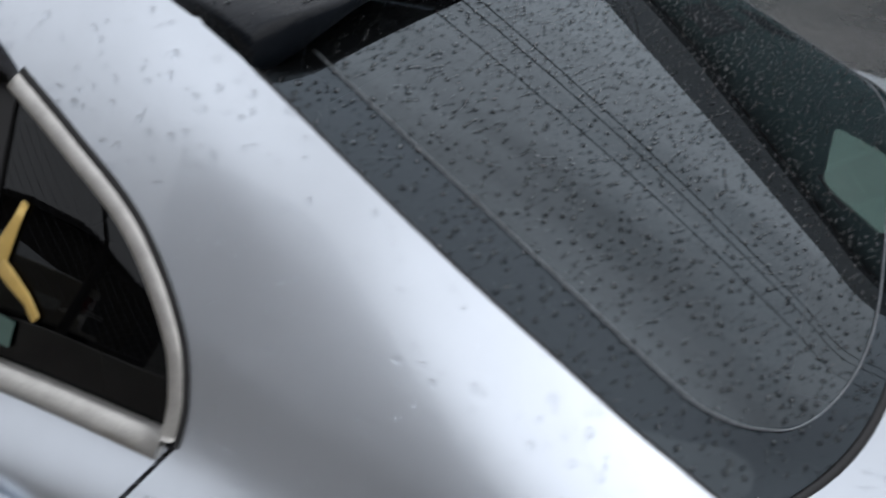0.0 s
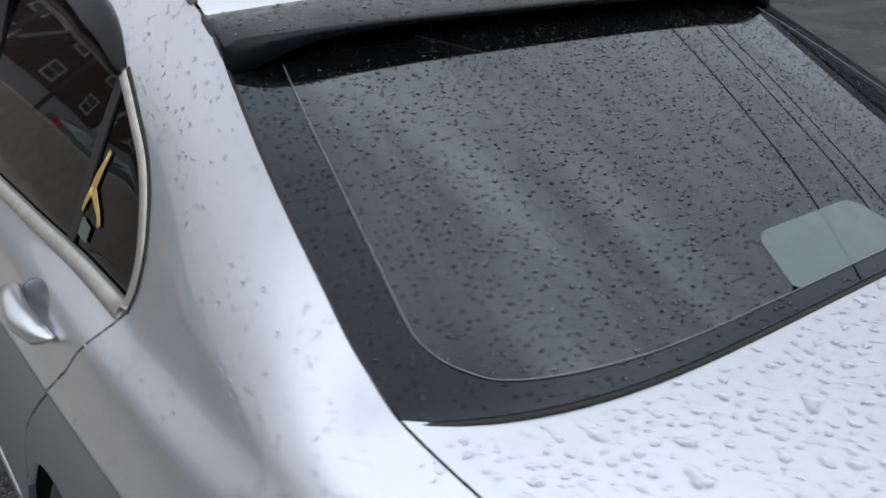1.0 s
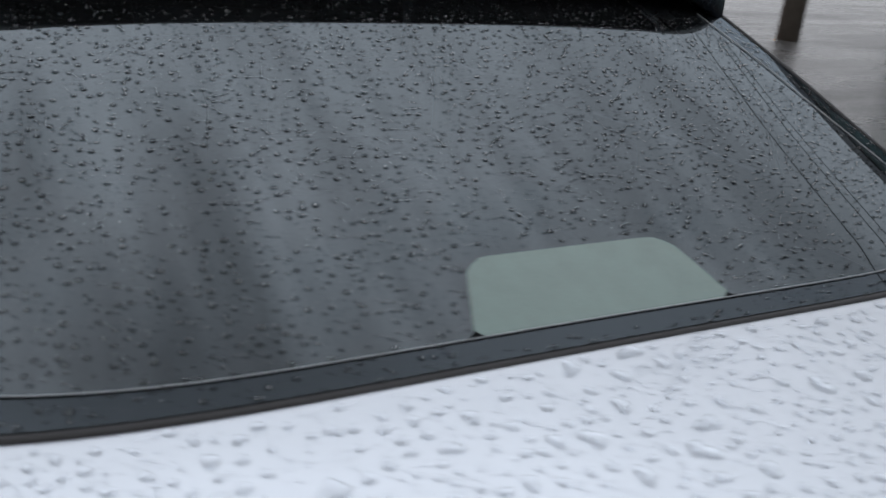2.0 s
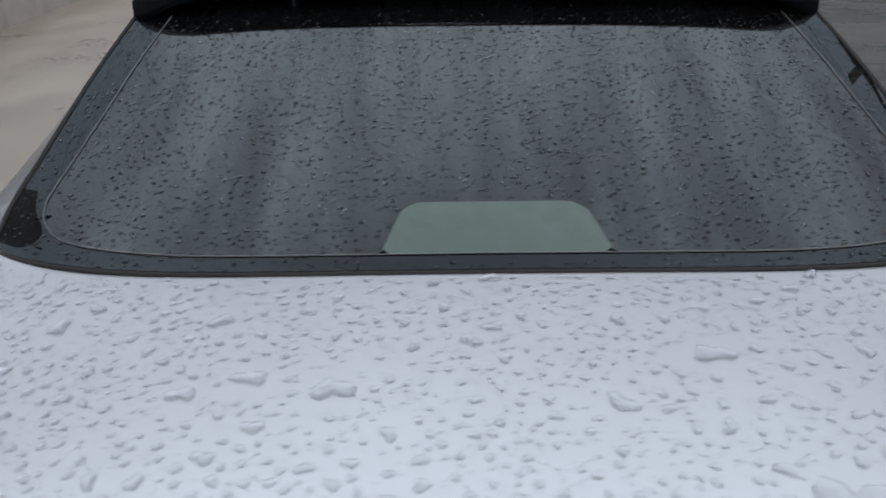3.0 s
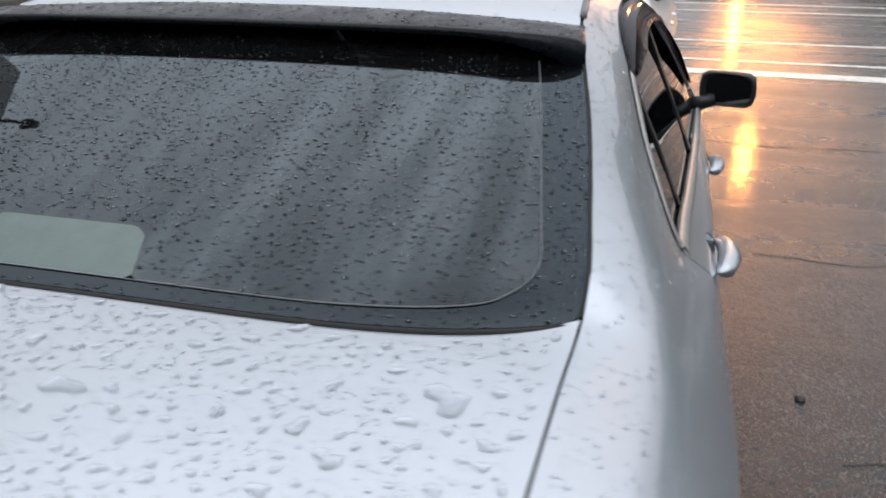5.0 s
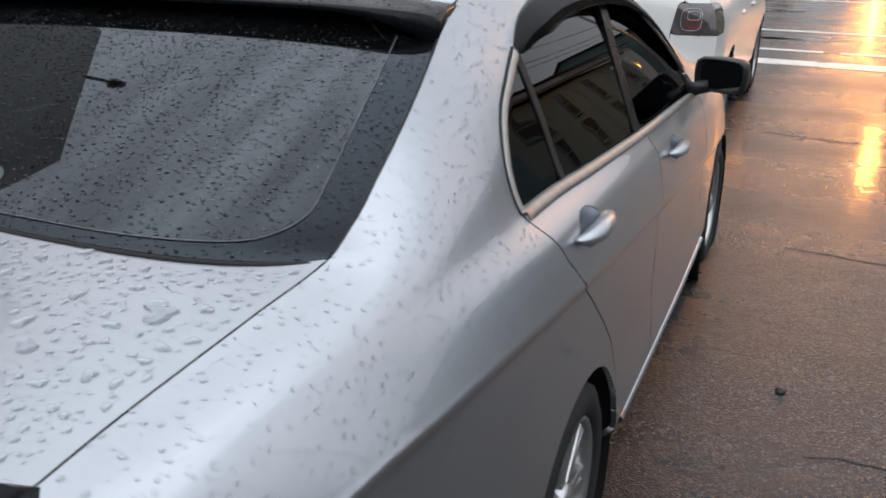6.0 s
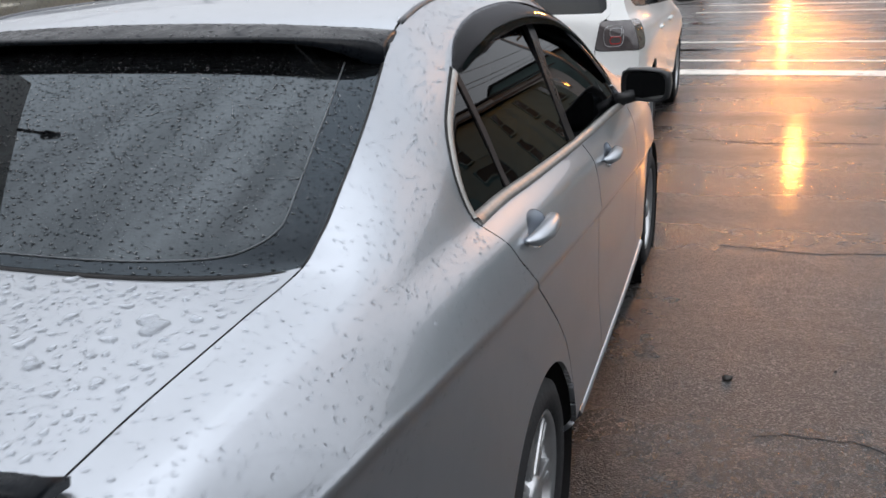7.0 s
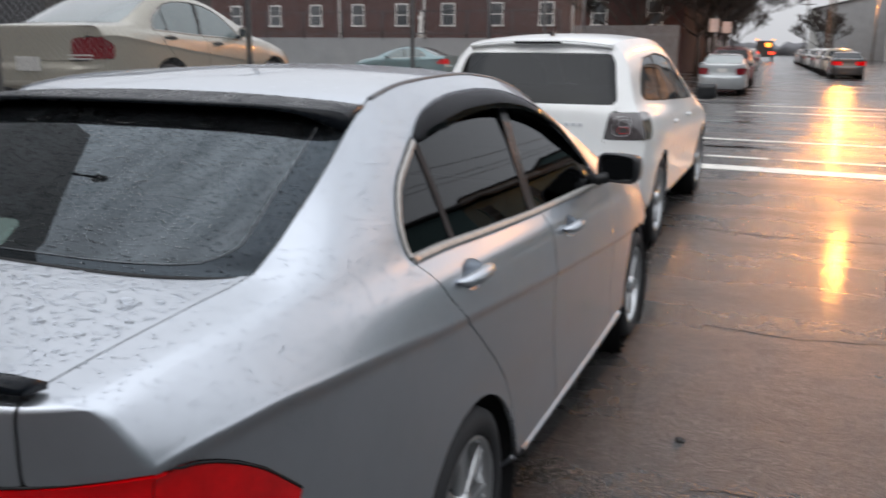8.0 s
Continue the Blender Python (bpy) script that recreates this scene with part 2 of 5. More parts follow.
ROADPAINT = mat("white_road_paint", (0.66, 0.65, 0.60), 0.35, vary=0.3, scale=6, rough_vary=0.15, bump=0.002, bump_scale=90)
BRICK = mat("red_brick", (0.060, 0.024, 0.020), 0.8, vary=0.35, scale=3)
TAN = mat("tan_stucco", (0.10, 0.155, 0.155), 0.85, vary=0.15, scale=1.5, bump=0.004, bump_scale=50)
PALEWALL = mat("pale_siding", (0.45, 0.44, 0.42), 0.8, vary=0.15, scale=1.5)
WEATHERED = mat("weathered_render", (0.36, 0.35, 0.34), 0.85, vary=0.2, scale=0.6, bump=0.004, bump_scale=30)
MESHWIRE = mat("galvanised_wire", (0.20, 0.205, 0.21), 0.5, 0.4, vary=0.2, scale=14)
DARKWALL = mat("dark_weathered_wall", (0.040, 0.037, 0.034), 0.85, vary=0.25, scale=1.0, bump=0.004, bump_scale=30)
ROOFDARK = mat("dark_shingle", (0.03, 0.03, 0.032), 0.85, vary=0.3, scale=6)
GREYWALL = mat("grey_panel_wall", (0.25, 0.26, 0.265), 0.7, vary=0.15, scale=1)
SLATGREY = mat("grey_slat", (0.12, 0.125, 0.13), 0.7, vary=0.25, scale=3)
STEEL = mat("galvanised_steel", (0.16, 0.165, 0.17), 0.5, 0.6, vary=0.25, scale=14)
DARKSTEEL = mat("dark_steel", (0.03, 0.032, 0.034), 0.5, 0.5, vary=0.25, scale=10)
WOODPOLE = mat("weathered_pole_wood", (0.10, 0.085, 0.07), 0.85, vary=0.3, scale=6)
BARK = mat("bark", (0.036, 0.029, 0.025), 0.9, vary=0.3, scale=9)
WINDOWDARK = mat("house_window", (0.05, 0.055, 0.06), 0.08, coat=0.5)
WHITETRIM = mat("white_trim", (0.62, 0.61, 0.58), 0.6, vary=0.1, scale=6)
LAMPGLASS = mat("sodium_lantern", (0.9, 0.5, 0.15), 0.3, emit=((1.0, 0.36, 0.05), 60.0))
REDLIGHT = mat("lit_red_lamp", (0.6, 0.02, 0.02), 0.2, emit=((1.0, 0.06, 0.02), 3.0))
AMBERLIGHT = mat("lit_amber_lamp", (0.9, 0.4, 0.05), 0.2, emit=((1.0, 0.32, 0.05), 3.0))
FADEDSIGN = mat("faded_sign_face", (0.36, 0.32, 0.31), 0.6, vary=0.2, scale=6)
STONE = mat("dark_pebble", (0.03, 0.027, 0.024), 0.5, vary=0.3, scale=40)


# ---- mesh helpers ----
def pchip(xs, vs):
    """Monotone cubic through the given knots, as a function of an array."""
    xs, vs = np.asarray(xs, float), np.asarray(vs, float)
    h, d = np.diff(xs), np.diff(vs) / np.diff(xs)
    m = np.zeros(len(xs))
    for i in range(1, len(xs) - 1):
        if d[i - 1] * d[i] > 0:
            a, b = 2 * h[i] + h[i - 1], h[i] + 2 * h[i - 1]
            m[i] = (a + b) / (a / d[i - 1] + b / d[i])
    m[0], m[-1] = d[0], d[-1]

    def f(q):
        q = np.clip(np.asarray(q, float), xs[0], xs[-1])
        i = np.clip(np.searchsorted(xs, q) - 1, 0, len(h) - 1)
        t = (q - xs[i]) / h[i]
        return ((2 * t**3 - 3 * t**2 + 1) * vs[i] + (t**3 - 2 * t**2 + t) * h[i] * m[i]
                + (3 * t**2 - 2 * t**3) * vs[i + 1] + (t**3 - t**2) * h[i] * m[i + 1])
    return f


def thing(name, label, category, at=(0, 0, 0), group="", kind="", turn=0.0):
    ob = new(name)
    ob.empty_display_size = 0.1
    ob.matrix_world = pose(*at, 0, 0, turn)
    return tagged(ob, label, category, group, kind)


def as_object(name, verts, faces, material, parent=None, label="", smooth=True):
    me = bpy.data.meshes.new(name)
    me.from_pydata([tuple(map(float, v)) for v in verts], [], faces)
    me.materials.append(material)
    me.polygons.foreach_set("use_smooth", [smooth] * len(me.polygons))
    me.update()
    ob = new(name, me)
    ob.parent = parent
    if label:
        ob["label"] = label
    return ob


def part(name, bm, material, parent=None, label="", smooth=False):
    me = bpy.data.meshes.new(name)
    bm.to_mesh(me)
    bm.free()
    me.materials.append(material)
    me.polygons.foreach_set("use_smooth", [smooth] * len(me.polygons))
    ob = new(name, me)
    ob.parent = parent
    if label:
        ob["label"] = label
    return ob


def box(x0, x1, y0, y1, z0, z1, bevel=0.0, bm=None, turn=None):
    own = bmesh.new()
    bmesh.ops.create_cube(own, size=1.0)
    bmesh.ops.transform(own, matrix=Matrix.Translation(((x0 + x1) / 2, (y0 + y1) / 2, (z0 + z1) / 2)) @ Matrix.Diagonal((x1 - x0, y1 - y0, z1 - z0, 1)), verts=own.verts)
    if bevel:
        bmesh.ops.bevel(own, geom=own.edges[:], offset=bevel, segments=2, affect="EDGES", profile=0.6)
    if turn is not None:
        bmesh.ops.transform(own, matrix=turn, verts=own.verts)
    if bm is None:
        return own
    me = bpy.data.meshes.new("tmp")
    own.to_mesh(me)
    own.free()
    bm.from_mesh(me)
    bpy.data.meshes.remove(me)
    return bm


def lathe(profile, n=32, axis="x"):
    """Surface of revolution from (radius, offset) pairs round the given axis."""
    v, f, k = [], [], len(profile)
    for i in range(n):
        a = 2 * math.pi * i / n
        for r, o in profile:
            c, s = r * math.cos(a), r * math.sin(a)
            v.append((o, c, s) if axis == "x" else (c, s, o))
    for i in range(n):
        for j in range(k - 1):
            a, b = i * k + j, ((i + 1) % n) * k + j
            f.append((a, b, b + 1, a + 1))
    return v, f


def tube(points, radius, n=8):
    """Round bar along 3D points; radius may be a list."""
    pts = [Vector(p) for p in points]
    rad = radius if isinstance(radius, (list, tuple)) else [radius] * len(pts)
    v, f = [], []
    up = Vector((0, 0, 1))
    for i, p in enumerate(pts):
        d = (pts[min(i + 1, len(pts) - 1)] - pts[max(i - 1, 0)]).normalized()
        a = d.cross(up if abs(d.z) < 0.95 else Vector((1, 0, 0))).normalized()
        b = d.cross(a)
        for k in range(n):
            w = 2 * math.pi * k / n
            v.append(p + rad[i] * (a * math.cos(w) + b * math.sin(w)))
    for i in range(len(pts) - 1):
        for k in range(n):
            f.append((i * n + k, i * n + (k + 1) % n, (i + 1) * n + (k + 1) % n, (i + 1) * n + k))
    f.append(tuple(range(n))[::-1])
    f.append(tuple(range((len(pts) - 1) * n, len(pts) * n)))
    return v, f


def normals_of(P):
    du, dv = np.gradient(P, axis=0), np.gradient(P, axis=1)
    n = np.cross(du, dv)
    return n / np.maximum(np.linalg.norm(n, axis=2, keepdims=True), 1e-9)


def trim(P, F, depth=0.0, flip=False, lift=0.0):
    """Mesh of the part of a grid surface where the field F is below 0, cut clean along F = 0, its edge turned in by depth."""
    N = normals_of(P) * (-1 if flip else 1)
    P = P + N * lift
    nu, nv = F.shape
    verts, faces, where, back, edges = [], [], {}, {}, []
    vn = []

    def corner(i, j):
        k = (i, j)
        if k not in where:
            where[k] = len(verts)
            verts.append(P[i, j])
            vn.append(N[i, j])
        return where[k]

    def cut(a, b):
        k = (min(a, b), max(a, b))
        if k not in where:
            fa, fb = F[a], F[b]
            t = fa / (fa - fb)
            where[k] = len(verts)
            verts.append(P[a] + t * (P[b] - P[a]))
            n = N[a] + t * (N[b] - N[a])
            vn.append(n / np.linalg.norm(n))
        return where[k]

    inside = F < 0
    for i in range(nu - 1):
        for j in range(nv - 1):
            cs = ((i, j), (i + 1, j), (i + 1, j + 1), (i, j + 1))
            ins = [inside[c] for c in cs]
            if not any(ins):
                continue
            if all(ins):
                faces.append(tuple(corner(*c) for c in cs))
                continue
            poly, cuts = [], []
            for k in range(4):
                a, b = cs[k], cs[(k + 1) % 4]
                if inside[a]:
                    poly.append(corner(*a))
                if inside[a] != inside[b]:
                    c = cut(a, b)
                    poly.append(c)
                    cuts.append(c)
            if len(poly) >= 3:
                faces.append(tuple(poly))
            if len(cuts) == 2:
                edges.append((cuts[0], cuts[1]))
    if depth:
        for a, b in edges:
            for c in (a, b):
                if c not in back:
                    back[c] = len(verts)
                    verts += [verts[c] - vn[c] * .0003, verts[c] - vn[c] * depth]
            faces.append((back[a], back[a] + 1, back[b] + 1, back[b]))
    if flip:
        faces = [f[::-1] for f in faces]
    return verts, faces


def mirror(verts, faces):
    return [(-v[0], v[1], v[2]) for v in verts], [f[::-1] for f in faces]


def joined(*pieces):
    v, f = [], []
    for pv, pf in pieces:
        o = len(v)
        v += list(pv)
        f += [tuple(i + o for i in q) for q in pf]
    return v, f


def sdf(A, B, poly):
    """Signed distance in a plane from points (A, B) to a closed polygon, below 0 inside."""
    poly = np.asarray(poly, float)
    best, inside = np.full(A.shape, 1e9), np.zeros(A.shape, bool)
    for (ax, ay), (bx, by) in zip(poly, np.roll(poly, -1, 0)):
        ex, ey = bx - ax, by - ay
        t = np.clip(((A - ax) * ex + (B - ay) * ey) / (ex * ex + ey * ey + 1e-12), 0, 1)
        best = np.minimum(best, (A - ax - t * ex) ** 2 + (B - ay - t * ey) ** 2)
        if ey != 0:
            cross = ((ay > B) != (by > B)) & (A < (B - ay) / ey * ex + ax)
            inside ^= cross
    return np.where(inside, -1, 1) * np.sqrt(best)


def rounded(points, n=6, closed=False):
    """Catmull-Rom curve through points."""
    p = [np.asarray(q, float) for q in points]
    m, out = len(p), []
    for i in range(m if closed else m - 1):
        a = p[(i - 1) % m] if closed or i else p[0]
        b, c = p[i], p[(i + 1) % m]
        d = p[(i + 2) % m] if closed or i + 2 < m else p[-1]
        for k in range(n):
            t = k / n
            out.append(0.5 * (2 * b + (c - a) * t + (2 * a - 5 * b + 4 * c - d) * t * t + (3 * b - a - 3 * c + d) * t**3))
    if not closed:
        out.append(p[-1])
    return np.array(out)


def drops(name, P, F, count, rmin, rmax, parent, label, seed=1, steep=1.6, wander=0.3, material=None, tall=.0034, long=0.0, extra=()):
    """Raindrops lying on a grid surface where F is below 0: steep-rimmed domes with uneven outlines that keep clear of one another."""
    rng = np.random.default_rng(seed)
    N = normals_of(P)
    if N[..., 2].mean() < 0:
        N = -N
    Q = (P[:-1, :-1], P[1:, :-1], P[1:, 1:], P[:-1, 1:])
    area = np.linalg.norm(np.cross(Q[2] - Q[0], Q[3] - Q[1]), axis=2)
    area *= (F[:-1, :-1] < 0) & (F[1:, 1:] < 0) & (F[1:, :-1] < 0) & (F[:-1, 1:] < 0)
    pick = rng.choice(area.size, count, p=(area / area.sum()).ravel())
    ii, jj = np.unravel_index(pick, area.shape)
    s, t = rng.random((2, count, 1))
    at = (Q[0][ii, jj] * (1 - s) + Q[1][ii, jj] * s) * (1 - t) + (Q[3][ii, jj] * (1 - s) + Q[2][ii, jj] * s) * t
    r = np.sort(rmin + (rmax - rmin) * rng.random(count) ** (steep * 2))[::-1]
    r[:len(extra)] = extra
    kept = []
    for k in range(count):
        if not kept or np.all(np.linalg.norm(at[kept] - at[k], axis=1) > (r[kept] + r[k]) * 1.12):
            kept.append(k)
    count, at, nn, r = len(kept), at[kept], N[ii, jj][kept], r[kept][:, None]
    e1 = np.cross(nn, [0.0, 1.0, 0.0])
    e1 /= np.linalg.norm(e1, axis=1, keepdims=True)
    e2 = np.cross(nn, e1)
    seg = 14
    ang = np.arange(seg) / seg * 2 * np.pi
    ph = rng.random((count, 4)) * 6.28
    big = np.clip(r / .012, .25, 1.3)
    outline = 1 + wander * big * (np.sin(ang * 2 + ph[:, :1]) * .55 + np.sin(ang * 3 + ph[:, 1:2]) * .42 + np.sin(ang * 5 + ph[:, 2:3]) * .16)
    outline /= outline.max(axis=1, keepdims=True)
    stretch = 1 + long * rng.random((count, 1)) - .25 * rng.random((count, 1))
    high = tall * (1 - np.exp(-r / (tall * 1.7)))
    rings = ((0, -.03), (.10, .40), (.42, .74), (1.0, .93), (1.7, .99))
    vs = []
    for d, hgt in rings:
        R = outline * np.maximum(r - d * high, r * (1 - .46 * d))
        R = np.maximum(R, outline * r * .15)
        vs.append(at[:, None] + e1[:, None] * (R * np.cos(ang))[..., None] + e2[:, None] * (R * np.sin(ang) * stretch)[..., None]
                  + nn[:, None] * (high * hgt)[..., None])
    top = at[:, None] + nn[:, None] * high[..., None]
    V = np.concatenate(vs + [top], axis=1).reshape(-1, 3)
    per = seg * len(rings) + 1
    one = []
    for k in range(len(rings) - 1):
        for a in range(seg):
            b = (a + 1) % seg
            one.append((k * seg + b, k * seg + a, (k + 1) * seg + a, (k + 1) * seg + b))
    loops4 = np.array(one)
    tri = np.array([((len(rings) - 1) * seg + (a + 1) % seg, (len(rings) - 1) * seg + a, per - 1) for a in range(seg)])
    base = np.arange(count)[:, None, None] * per
    quads, tris = (loops4[None] + base).reshape(-1, 4), (tri[None] + base).reshape(-1, 3)
    if np.dot(np.cross(e1[0], e2[0]), nn[0]) > 0:
        quads, tris = quads[:, ::-1], tris[:, ::-1]
    me = bpy.data.meshes.new(name)
    me.vertices.add(len(V))
    me.vertices.foreach_set("co", V.ravel())
    me.loops.add(quads.size + tris.size)
    me.loops.foreach_set("vertex_index", np.concatenate([quads.ravel(), tris.ravel()]))
    me.polygons.add(len(quads) + len(tris))
    me.polygons.foreach_set("loop_start", np.concatenate([np.arange(len(quads)) * 4, quads.size + np.arange(len(tris)) * 3]))
    me.polygons.foreach_set("use_smooth", np.ones(len(quads) + len(tris), bool))
    me.materials.append(material or BEAD)
    me.update(calc_edges=True)
    me.validate()
    ob = new(name, me)
    ob.parent = parent
    return tagged(ob, label, "" if parent else "raindrops", "", "stuff")


# ---- the sedan's surfaces ----
def feature(*rows):
    y, x, z = zip(*rows)
    return pchip(y, x), pchip(y, z)


GLASS_EDGE = feature((.13, .680, 1.038), (.15, .680, 1.046), (.21, .679, 1.053), (.33, .675, 1.062), (.526, .677, 1.076), (.681, .681, 1.089), (.75, .680, 1.117),
                     (.85, .668, 1.160), (.94, .656, 1.200), (1.04, .640, 1.246), (1.155, .617, 1.298), (1.26, .595, 1.343), (1.36, .584, 1.374),
                     (1.6, .568, 1.403), (2.0, .552, 1.413), (2.3, .55, 1.396), (2.55, .556, 1.356), (2.75, .575, 1.295), (3.0, .61, 1.20),
                     (3.25, .655, 1.095), (3.5, .70, .985), (3.7, .72, .945), (4.1, .70, .87), (4.4, .64, .79), (4.55, .55, .70))
RAIL = feature((.14, .736, 1.030), (.20, .744, 1.046), (.35, .752, 1.055), (.6, .755, 1.062), (.75, .750, 1.078), (.9, .728, 1.122), (1.05, .703, 1.170), (1.2, .675, 1.235),
               (1.4, .664, 1.272), (1.52, .644, 1.313), (1.72, .627, 1.345), (2.08, .623, 1.354), (2.34, .638, 1.325), (2.6, .674, 1.252),
               (2.8, .74, 1.121), (2.97, .80, .992), (3.2, .80, .955), (3.5, .775, .945), (4.0, .755, .86), (4.4, .69, .775), (4.55, .6, .69))
BELT = feature((.14, .754, 1.0), (.214, .776, 1.031), (.35, .783, 1.036), (.6, .791, 1.037), (.85, .794, 1.034), (1.0, .794, 1.030), (1.157, .788, 1.026), (1.3, .789, 1.022),
               (1.56, .797, 1.007), (2.08, .810, .980), (2.78, .823, .955), (3.0, .826, .940), (3.4, .82, .915), (4.0, .79, .825), (4.4, .72, .74), (4.55, .63, .66))
SHOULDER = feature((.14, .772, .975), (.226, .797, 1.004), (.35, .810, 1.008), (.48, .819, 1.004), (.6, .826, .996), (.85, .837, .985), (1.2, .848, .963), (1.6, .853, .94), (2.1, .858, .905),
                   (2.8, .862, .86), (3.4, .86, .81), (4.0, .835, .73), (4.4, .77, .65), (4.55, .68, .58))
CREASE = feature((.14, .80, .92), (.245, .829, .947), (.35, .848, .954), (.45, .859, .953), (.64, .867, .934), (.87, .872, .908), (1.17, .875, .868), (1.41, .877, .842),
                 (2.03, .879, .775), (2.75, .879, .705), (3.3, .877, .65), (3.9, .86, .60), (4.4, .80, .55), (4.55, .72, .5))
FLANK = feature((.14, .80, .62), (.6, .846, .60), (1.0, .866, .57), (1.6, .872, .54), (2.5, .868, .49), (3.3, .868, .45), (4.0, .85, .44), (4.4, .79, .42), (4.55, .72, .40))
SILL = feature((.14, .77, .36), (.6, .835, .33), (1.0, .868, .31), (1.6, .880, .30), (2.5, .880, .29), (3.3, .872, .28), (4.0, .84, .28), (4.4, .78, .28), (4.55, .70, .28))
UNDER = feature((.14, .70, .22), (.6, .76, .21), (1.0, .78, .20), (1.6, .79, .20), (2.5, .80, .19), (3.3, .79, .19), (4.0, .77, .20), (4.4, .71, .21), (4.55, .62, .22))
LINES = (GLASS_EDGE, RAIL, BELT, SHOULDER, CREASE, FLANK, SILL, UNDER)
TUCK = (.036, .055, .074, .087, .105, .115, .10, .10)
DECK = pchip((.12, .15, .19, .26, .4, .6, .9), (1.040, 1.054, 1.064, 1.073, 1.085, 1.095, 1.099))
ROOF = pchip((1.2, 1.34, 1.5, 1.8, 2.1, 2.4, 2.6, 2.78), (1.352, 1.388, 1.412, 1.434, 1.437, 1.420, 1.395, 1.36))
TAIL = pchip((.2, .3, .45, .62, .68, .78, .9, 1.0, 1.03, 1.044, 1.055), (.08, .04, .02, .03, .08, .10, .11, .116, .121, .128, .142))
NOSE = pchip((.2, .35, .5, .72), (4.60, 4.66, 4.68, 4.60))


def side_grid(us, lines=LINES, tuck=TUCK, fine=1):
    """Right flank from the glass edge to the sill: rows along the car, columns down the section."""
    us = np.asarray(us, float)
    fade = np.clip(1 - (us - us[0]) / 0.5, 0, 1) ** 2 if tuck else 0 * us
    pts = []
    for (fx, fz), k in zip(lines, tuck or (0,) * len(lines)):
        y = us + k * fade
        pts.append(np.stack([fx(y), y, fz(y)], -1))
    edge, rail, belt, shoulder, crease, flank, sill, under = pts
    mid = (rail + belt) / 2 + [0.004, 0, 0]
    above = crease + 0.16 * (shoulder - crease) + [0.001, 0, 0]
    below = crease + 0.10 * (flank - crease) - [0.008, 0, 0]
    pts = np.stack([edge, rail, mid, belt, shoulder, above, crease, below, flank, sill, under], 1)
    counts = [c * fine for c in (9, 7, 7, 6, 6, 2, 2, 14, 9, 4)]
    rows = []
    for row in pts:
        chord = np.r_[0, np.cumsum(np.linalg.norm(np.diff(row, axis=0), axis=1))]
        at = np.concatenate([np.linspace(chord[i], chord[i + 1], c, endpoint=False) for i, c in enumerate(counts)] + [chord[-1:]])
        rows.append(np.stack([pchip(chord, row[:, a])(at) for a in range(3)], -1))
    return np.array(rows)


def top_grid(us, crown, n, power=2.3, inset=0.0, edge=GLASS_EDGE):
    us = np.asarray(us, float)
    s = np.linspace(-1, 1, n)
    x1, z1, zc = edge[0](us) - inset, edge[1](us), crown(us)
    P = np.zeros((len(us), n, 3))
    P[..., 0] = x1[:, None] * s
    P[..., 1] = us[:, None]
    P[..., 2] = z1[:, None] + (zc - z1)[:, None] * (1 - np.abs(s) ** power)
    return P


def glass_point(s, t, lift=0.0):
    """Rear window: s across from -1 to 1, t from its base up to the roof."""
    s, t = np.asarray(s, float), np.asarray(t, float)
    ye, yc = .681 + t * (1.30 - .681), .579 + t * (1.27 - .579)
    x1, z1 = GLASS_EDGE[0](ye) - .004, GLASS_EDGE[1](ye) - .002
    zc = 1.097 + t * .265 + .035 * t * (1 - t)
    a = np.abs(s)
    return np.stack([x1 * s, ye + (yc - ye) * (1 - a**5), z1 + (zc - z1) * (1 - a**2.4) + lift], -1)


def fascia_grid(edge, centre, n, power=4.0, square=0.0):
    """Rear or front end between the two flanks' edges; square tightens the upper corners."""
    power = power + square * np.interp(edge[:, 2], (.935, .97, 1.0, 1.03, 1.045), (0, .5, 1, 2, 2.5))
    s = np.linspace(-1, 1, n)
    a = np.abs(s)[:, None]
    P = np.zeros((n, len(edge), 3))
    P[..., 0] = s[:, None] * edge[None, :, 0]
    P[..., 1] = centre(edge[:, 2])[None] + (edge[:, 1] - centre(edge[:, 2]))[None] * a ** power[None]
    P[..., 2] = edge[None, :, 2]
    return P


SECTION_Y = np.linspace(.9, 3.4, 126)
SECTION = side_grid(SECTION_Y, tuck=None)


def side_x(y, z):
    i = np.clip(np.interp(y, SECTION_Y, np.arange(126)), 0, 124.999)
    k, t = int(i), i - int(i)
    a = [np.interp(-z, -SECTION[j, :, 2], SECTION[j, :, 0]) for j in (k, k + 1)]
    return a[0] * (1 - t) + a[1] * t


def ribbon(path, profile, fx=side_x, taper=0):
    """Strip along (y, z) points on the right flank. profile: closed outline of (across, out) pairs."""
    path = np.asarray(path, float)
    d = np.gradient(path, axis=0)
    d /= np.linalg.norm(d, axis=1, keepdims=True)
    side = np.stack([-d[:, 1], d[:, 0]], 1)
    v, f, k = [], [], len(profile)
    for i, (p, s) in enumerate(zip(path, side)):
        w = min(1.0, (min(i, len(path) - 1 - i) + .5) / taper) ** .6 if taper else 1.0
        for across, out in profile:
            q = p + s * across * w
            v.append((fx(*q) + out * w, q[0], q[1]))
    for i in range(len(path) - 1):
        for j in range(k):
            f.append((i * k + j, i * k + (j + 1) % k, (i + 1) * k + (j + 1) % k, (i + 1) * k + j))
    f.append(tuple(range(k)))
    f.append(tuple(range((len(path) - 1) * k, len(path) * k))[::-1])
    return v, f


